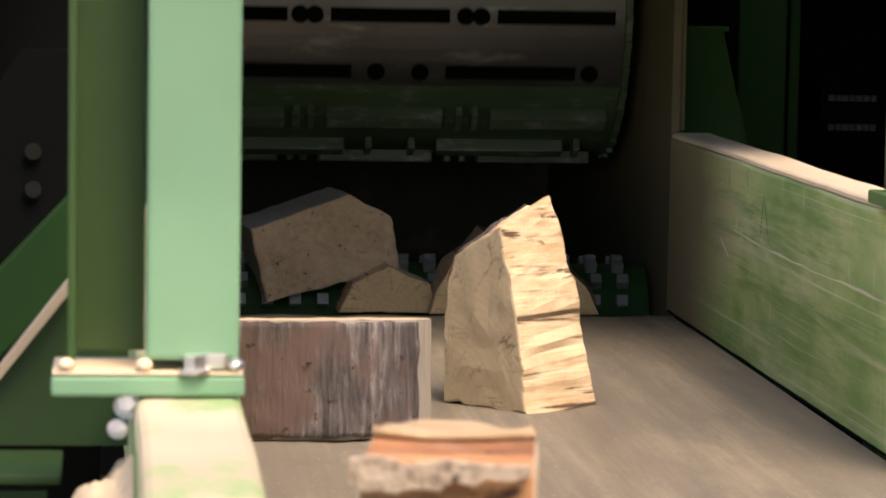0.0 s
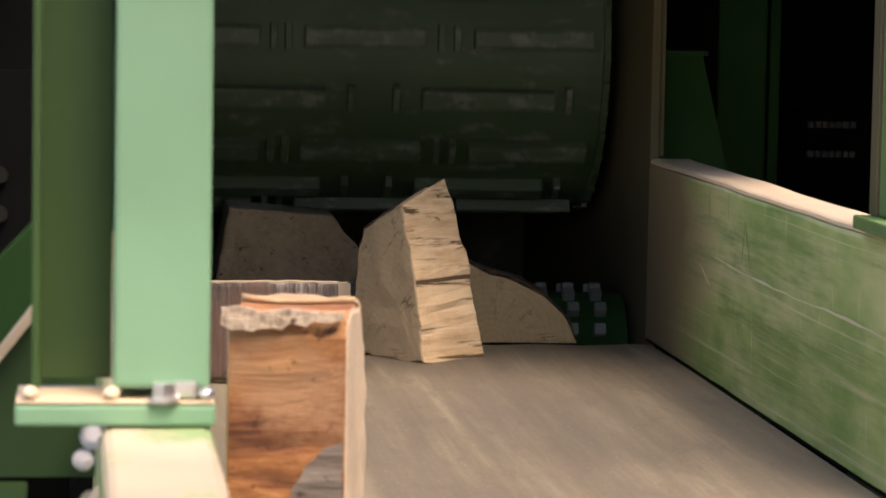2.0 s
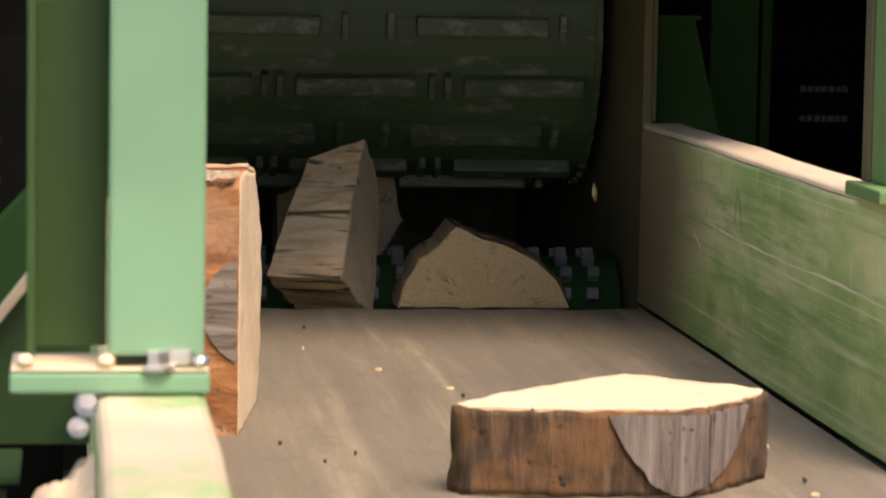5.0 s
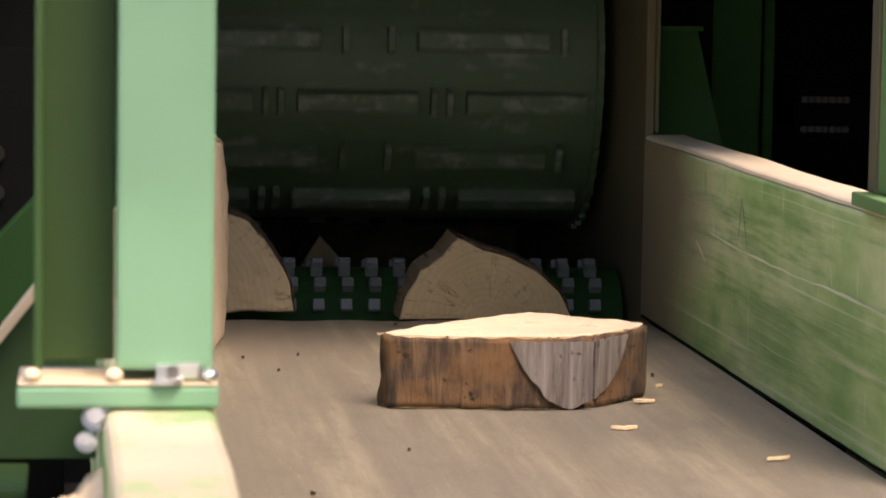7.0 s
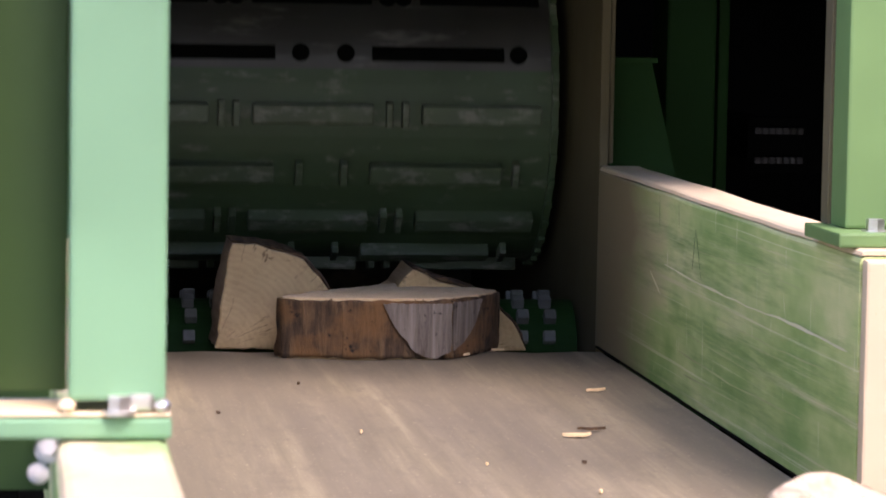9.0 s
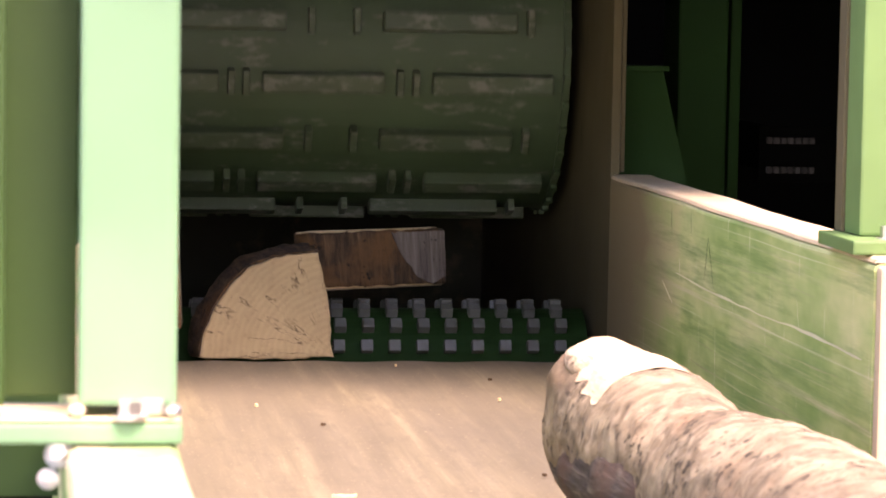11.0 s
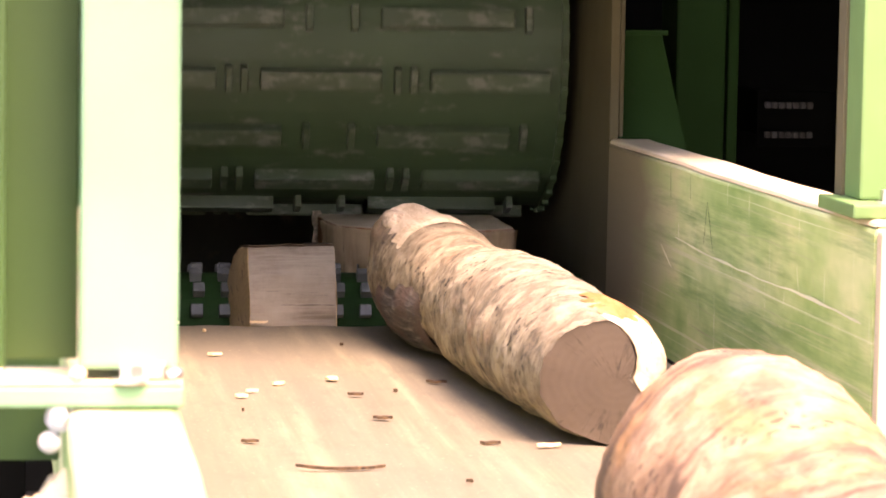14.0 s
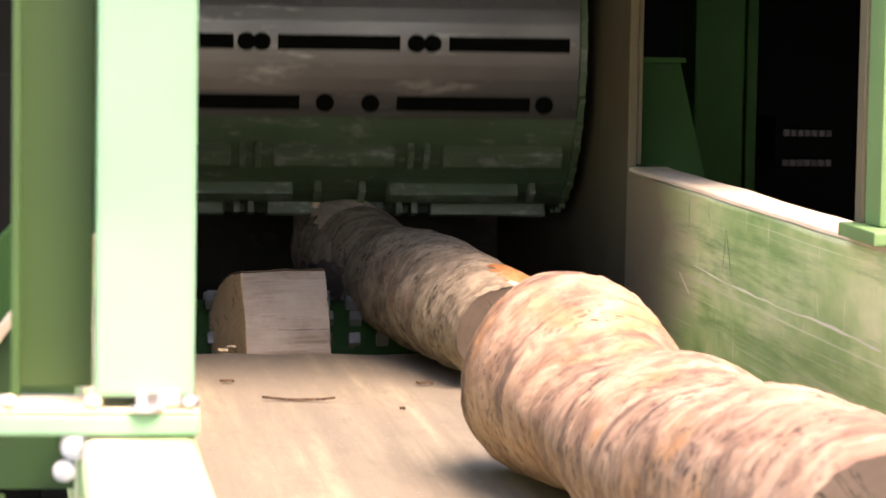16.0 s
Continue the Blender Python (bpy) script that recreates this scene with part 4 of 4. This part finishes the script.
# splinters thrown up by the rollers
FLY = [(12.5, 0.69, 0.345, 0.062, 0.006, -38), (12.5, 0.57, 0.348, 0.016, 0.010, 60), (12.5, 0.775, 0.205, 0.022, 0.008, 60), (12.4, 0.30, 0.39, 0.04, 0.018, -25), (11.7, 0.905, 0.235, 0.018, 0.012, 10),
       (13.0, 0.745, 0.165, 0.026, 0.007, -60), (15.6, 0.79, 0.27, 0.035, 0.02, -20), (5.2, 0.90, 0.45, 0.02, 0.008, 80)]
flying = []
for t, x, z, l, w, tilt in FLY:
    ob = part("splinter", prism([(-l / 2, -w * 0.2), (-l * 0.2, -w / 2), (l / 2, -w * 0.1), (l * 0.4, w * 0.3), (-l * 0.1, w / 2)], 0.003, None, 0.0006), M_CHIP)
    tagged(ob, "pale wood splinter thrown up by the rollers", "wood splinter", "wood splinters")
    flying.append((ob, t, x, z, tilt))


# ---- movement ----
SPEED = 0.43


def motions():
    # big roller: one turn in about three seconds, lifted by the wood under it
    turn = [(0, 8), (3.05, 360), (6.2, 720), (9.35, 1085), (12.85, 1440), (16.0, 1800)]
    lift = [(0, 0.135), (0.5, 0.13), (1.0, 0.12), (1.5, 0.10), (2.5, 0.08), (3.5, 0.075), (4.5, 0.075), (5.2, 0.07), (7.3, 0.0), (9.2, 0.0), (11.3, 0.13), (12.0, 0.13), (12.6, 0.11), (13.0, 0.045), (14.0, 0.05), (15.0, 0.05), (16.0, 0.10)]
    rows = []
    for k in range(65):
        t = k * 0.25
        a = float(np.interp(t, [p[0] for p in turn], [p[1] for p in turn]))
        z = float(np.interp(t, [p[0] for p in lift], [p[1] for p in lift]))
        rows.append((t, pose(0.505, 5.70, 0.40 + z, a, 0, 0)))
    walk(roller, rows)
    walk(spiked, [(k * 0.25, pose(0.52, 5.325, -0.035, -45 * k * 0.5, 0, 0)) for k in range(65)])

    UP = lambda x, y, z, rz, tip=0: pose(x, y, z) @ pose(0, 0, 0, 0, 0, rz) @ pose(0, 0, 0, 90, 0, 0) @ pose(0, 0, 0, 0, 0, tip)

    def at_yz(p, x, z, tip, spin, y):
        """A block standing on edge, its profile facing -Y, turned by tip in that plane about its middle."""
        return pose(x, y, z) @ pose(0, 0, 0, 0, 0, spin) @ pose(0, 0, 0, 90, 0, 0) @ pose(0, 0, 0, 0, 0, tip) @ Matrix.Translation((-p[0], -p[1], 0))

    mid = (0.075, 0.12)
    LAY = lambda x, z, tilt, roll, yaw: pose(x, 5.15, z) @ pose(0, 0, 0, 0, -tilt, 0) @ pose(0, 0, 0, roll, 0, 0) @ pose(0, 0, 0, 0, 0, yaw) @ Matrix.Translation((-0.075, -0.13, 0.068))
    TUMBLE = lambda x, y, z, tip, spin: pose(x, y, z) @ pose(0, 0, 0, 0, 0, spin) @ pose(0, 0, 0, 90, 0, 0) @ pose(0, 0, 0, 0, 0, tip) @ Matrix.Translation((-mid[0], -mid[1], 0.068))
    walk(wedge, [(0, UP(0.454, 4.057, 0, -48.7)), (0.5, UP(0.442, 4.235, 0, -48.7)), (1.0, UP(0.432, 4.43, 0, -48.7)), (1.5, UP(0.437, 4.66, 0, -48.7)),
                 (2.0, UP(0.441, 4.905, 0, -48.7)), (2.5, UP(0.441, 5.12, 0, -48.7)), (2.65, UP(0.446, 5.14, 0, -45)),
                 (2.8, TUMBLE(0.50, 5.17, 0.12, 0, -70)), (3.0, TUMBLE(0.42, 5.17, 0.078, 60, -105)), (3.2, TUMBLE(0.40, 5.17, 0.11, 15, -130)), (3.4, TUMBLE(0.395, 5.17, 0.125, -4, -150)), (3.55, TUMBLE(0.40, 5.17, 0.125, -2, -155)), (3.75, LAY(0.44, 0.13, 20, -50, -135)), (4.0, LAY(0.458, 0.09, 16, -8, -95)), (4.15, LAY(0.465, 0.10, 8, -40, -105)),
                 (4.4, TUMBLE(0.355, 5.17, 0.062, 76, -180)), (4.6, TUMBLE(0.375, 5.17, 0.065, 74, -175)), (4.8, TUMBLE(0.44, 5.17, 0.10, 55, -155)), (5.0, TUMBLE(0.44, 5.18, 0.115, 30, -118)), (5.2, TUMBLE(0.46, 5.19, 0.10, 35, -105)), (5.7, TUMBLE(0.45, 5.35, 0.10, 30, -150)), (6.4, TUMBLE(0.45, 5.85, 0.05, 30, -190)), (7.2, TUMBLE(0.40, 6.25, -0.20, 30, -190)), (16, TUMBLE(0.40, 6.25, -0.25, 30, -190))])

    # the quarter block is thrown back by the rollers, rolls over in front of them and turns round
    QB = lambda x, y, z, tip, spin, lean=0: pose(x, y, z, 0, lean, 0) @ pose(0, 0, 0, 0, 0, spin) @ pose(0, 0, 0, 90, 0, 0) @ pose(0, 0, 0, 0, 0, tip) @ Matrix.Translation((0.11, -0.08, 0.0725))
    walk(quarter_block, [(0, QB(0.30, 6.2, -0.30, 0, 180)), (5.3, QB(0.30, 6.2, -0.30, 0, 180)), (5.9, QB(0.30, 5.9, 0.0, 30, 180)), (6.6, QB(0.27, 5.4, 0.16, 10, 180)), (7.1, QB(0.25, 5.17, 0.08, 0, 180)), (7.3, QB(0.25, 5.17, 0.08, 0, 180)), (7.7, QB(0.25, 5.17, 0.08, 0, 180)),
                         (7.9, QB(0.27, 5.17, 0.085, 12, 200)), (8.1, QB(0.28, 5.17, 0.085, 18, 235)), (8.3, QB(0.29, 5.17, 0.10, 20, 262)), (8.4, QB(0.32, 5.17, 0.12, 22, 262, -22)), (8.5, QB(0.345, 5.17, 0.125, 20, 255, -38)), (8.6, QB(0.39, 5.17, 0.10, 10, 215, -20)), (8.7, QB(0.41, 5.17, 0.08, 0, 182)),
                         (9.2, QB(0.42, 5.17, 0.08, 0, 180)), (9.8, QB(0.41, 5.18, 0.12, 20, 120)), (10.4, QB(0.39, 5.18, 0.10, 10, 55)), (11.0, QB(0.375, 5.17, 0.08, 0, 4)), (12.7, QB(0.375, 5.17, 0.08, 0, 0)), (12.85, QB(0.39, 5.18, 0.06, 0, -40)), (13.0, QB(0.41, 5.19, 0.030, 0, -80)),
                         (15.2, QB(0.405, 5.19, 0.030, 0, -82)), (16, QB(0.36, 5.19, 0.028, 4, -74))])

    hp = (0.03, 0.095)
    FLAT = lambda x, y, rz=0, z=0.150: pose(x, y, z, -6.5, 0, rz)
    walk(half_round, [(0, FLAT(0.265, 3.735, 3)), (0.5, FLAT(0.263, 3.93, 3)), (1.0, FLAT(0.262, 4.13, 3)), (1.5, FLAT(0.262, 4.34, 3)), (2.0, FLAT(0.262, 4.56, 3)), (2.5, FLAT(0.26, 4.78, 3)), (3.0, FLAT(0.26, 4.96, 3)),
                      (3.6, FLAT(0.27, 5.06, 3)), (4.0, FLAT(0.33, 5.20, 0, 0.17)), (4.25, FLAT(0.42, 5.42, 0, 0.18) @ pose(0, 0, 0, 45, 0, 0)), (4.5, at_yz(hp, 0.47, 0.115, 10, 5, 5.52)), (5.0, at_yz(hp, 0.50, 0.09, 28, 0, 5.68)), (5.5, at_yz(hp, 0.50, 0.04, 36, 0, 5.80)), (6.4, at_yz(hp, 0.50, -0.10, 60, 0, 6.2)), (16, at_yz(hp, 0.50, -0.25, 60, 0, 6.25))])

    CS = lambda x, y, z=0.0, rz=82: pose(x, y, z) @ pose(0, 0, 0, 0, 0, rz) @ pose(0, 0, 0, 90, 0, 0)
    c_rows = [(0, 0.242, 1.63), (0.5, 0.238, 1.88), (1, 0.234, 2.13), (1.5, 0.229, 2.33), (2, 0.226, 2.55), (2.5, 0.222, 2.76), (3, 0.218, 2.97), (3.5, 0.212, 3.18), (4, 0.209, 3.37), (4.5, 0.206, 3.55), (5, 0.204, 3.74), (5.2, 0.204, 3.82), (7.3, 0.198, 4.70), (7.7, 0.197, 4.85), (8.3, 0.19, 4.93), (10.5, 0.19, 4.95)]
    SLAB = lambda x, y, z, tip, spin=0: pose(x, y, z) @ pose(0, 0, 0, 0, tip, 0) @ pose(0, 0, 0, 0, 0, spin) @ pose(0, 0, 0, 0, 0, 90) @ pose(0, 0, 0, 90, 0, 0) @ Matrix.Translation((0, -0.165, 0.052))
    LIE = lambda x, y, z, rz: pose(x, y, z, 180, 0, rz) @ Matrix.Translation((-0.13, -0.165, 0))
    walk(tall_slab, [(t, CS(x, y)) for t, x, y in c_rows] +
         [(11.3, SLAB(0.205, 5.27, 0.22, -4)), (11.85, SLAB(0.21, 5.27, 0.22, -4)), (12.05, SLAB(0.30, 5.16, 0.22, 5, 60)), (12.2, SLAB(0.38, 5.14, 0.22, -10, 120)), (12.35, SLAB(0.52, 5.14, 0.19, -42, 178)), (12.5, SLAB(0.60, 5.16, 0.15, -53, 180)),
          (12.7, SLAB(0.61, 5.14, 0.13, -60, 180)), (12.82, SLAB(0.62, 5.14, 0.11, -66, 195)), (12.92, LIE(0.63, 5.19, 0.03, -100)), (13.0, LIE(0.64, 5.20, 0.006, -62)), (13.15, LIE(0.64, 5.22, 0.02, -66)), (13.4, LIE(0.66, 5.32, 0.10, -85)), (13.6, LIE(0.66, 5.35, 0.105, -88)), (14.0, LIE(0.66, 5.46, 0.04, -90)), (14.3, LIE(0.66, 5.60, 0.0, -90)), (15, LIE(0.6, 5.9, -0.05, -90)), (16, LIE(0.6, 6.1, -0.2, -90))])

    walk(jam_block, [(0, UP(0.69, 5.135, -0.008, 0)), (2.5, UP(0.69, 5.135, -0.008, 0)), (9.2, UP(0.69, 5.14, -0.008, 0)), (10.0, UP(0.69, 5.4, 0.0, 0)), (10.8, UP(0.68, 6.0, -0.15, 0)), (16, UP(0.68, 6.1, -0.25, 0))])
    gp = (0.0, 0.07)
    walk(grey_block, [(0, at_yz(gp, 0.37, 0.10, 14, 8, 5.22)), (0.5, at_yz(gp, 0.36, 0.10, 14, 12, 5.24)), (1.0, at_yz(gp, 0.37, 0.11, 0, 0, 5.30)), (1.6, at_yz(gp, 0.37, 0.12, -8, 0, 5.38)), (2.4, at_yz(gp, 0.37, 0.10, -10, 0, 5.6)), (3.2, at_yz(gp, 0.37, -0.1, -10, 0, 6.2)), (16, at_yz(gp, 0.37, -0.25, -10, 0, 6.2))])
    walk(small_block, [(0, UP(0.475, 5.17, -0.01, 0)), (0.8, UP(0.48, 5.2, -0.005, 5)), (1.6, UP(0.48, 5.45, 0, 5)), (2.6, UP(0.48, 6.1, -0.2, 5)), (16, UP(0.48, 6.1, -0.25, 5))])

    GF = lambda x, y, z=0.098, rx=0, rz=0: pose(x, y, z, rx, 0, rz)
    g_rows = [(0, 0.600, 1.17), (2, 0.600, 2.03), (4, 0.600, 2.89), (4.5, 0.600, 3.10), (5, 0.598, 3.33), (5.2, 0.597, 3.395), (7.3, 0.585, 4.21), (7.5, 0.583, 4.30), (8, 0.580, 4.515), (8.5, 0.578, 4.715), (9, 0.580, 4.965), (9.2, 0.580, 5.03)]
    walk(flat_slab, [(t, GF(x, y)) for t, x, y in g_rows] + [(9.6, GF(0.59, 5.10, 0.13, -8)), (10.3, GF(0.60, 5.22, 0.19, -12, 16)), (11.3, GF(0.60, 5.36, 0.195, -5, 32)), (11.7, GF(0.60, 5.38, 0.195, -5, 34)), (11.95, GF(0.605, 5.72, 0.15, 0, 20)), (12.5, GF(0.6, 6.0, 0.0, 10)), (16, GF(0.6, 6.05, -0.15, 10))])

    # whole logs follow one another
    JP = lambda y, x=0.70, rz=4.6, dz=0.0, rise=0.65: pose(x, y, 0.084 + dz, -90 + rise, 0, rz)
    j_rows = [(0, -1.9), (4.0, -1.2), (8.0, 0.75), (9.0, 1.30), (9.2, 1.40), (11.3, 2.50), (11.5, 2.60), (12.0, 2.85), (12.5, 3.12), (13.0, 3.335), (13.5, 3.545), (14.0, 3.755), (14.5, 3.958), (15.0, 4.17)]
    walk(log_a, [(t, JP(y, 0.70 + 0.04 * max(0, min(1.5, (14.5 - t) / 2)))) for t, y in j_rows] + [(15.5, JP(4.36, 0.695, 5.5, 0.0, 0.8)), (16.0, JP(4.55, 0.690, 8, 0.0, 1.3))])
    KP = lambda y: pose(0.62 + K_LEN * math.sin(radians(2.5)), y - K_LEN * math.cos(radians(2.5)), 0.124, -90, 0, 2.5)
    k_rows = [(0, -2.4), (4.5, -2.2), (9.0, 0.0), (11.3, 1.05), (12.5, 1.62), (13.0, 2.05), (13.3, 2.32), (13.6, 2.58), (14.0, 2.80), (14.5, 3.06), (15.0, 3.32), (15.5, 3.55), (16.0, 3.84)]
    walk(log_b, [(t, KP(y)) for t, y in k_rows])

    for ob, t0, x, y0, head in chips:
        at = lambda t: y0 + SPEED * (t - t0)
        te = t0 + (5.085 - y0) / SPEED
        pts = [(0.0, at(0.0), 0.0)]
        if te < 15.9:
            pts += [(te, 5.085, 0.0), (te + 0.15, 5.16, -0.08), (te + 0.35, 5.20, -0.44), (max(te + 1, 16.0), 5.20, -0.44)]
        else:
            pts += [(16.0, at(16.0), 0.0)]
        pts = [(t, max(y, -4.1), z) for t, y, z in pts if t >= 0]
        if pts[0][0] > 0:
            pts = [(0.0, *pts[0][1:])] + pts
        walk(ob, [(t, pose(x, y, z, 0, 0, head)) for t, y, z in pts])
    for ob, t0, x, z, tilt in flying:
        rest = lambda d: pose(x, 5.22, -0.44, 90, -tilt + 120 * d, 0)
        rows = [(0.0, rest(-0.35))]
        for d in (-0.35, -0.25, -0.15, 0.0, 0.15, 0.3, 0.42):
            rise = z - 4.9 * d * d + 0.6 * d
            rows.append((t0 + d, pose(x + 0.25 * d, 5.0 - 0.1 * d, rise, 90, -tilt + 120 * d, 0) if rise > -0.4 else rest(d)))
        rows.append((max(16.0, t0 + 0.6), rest(0.42)))
        walk(ob, rows)


motions()
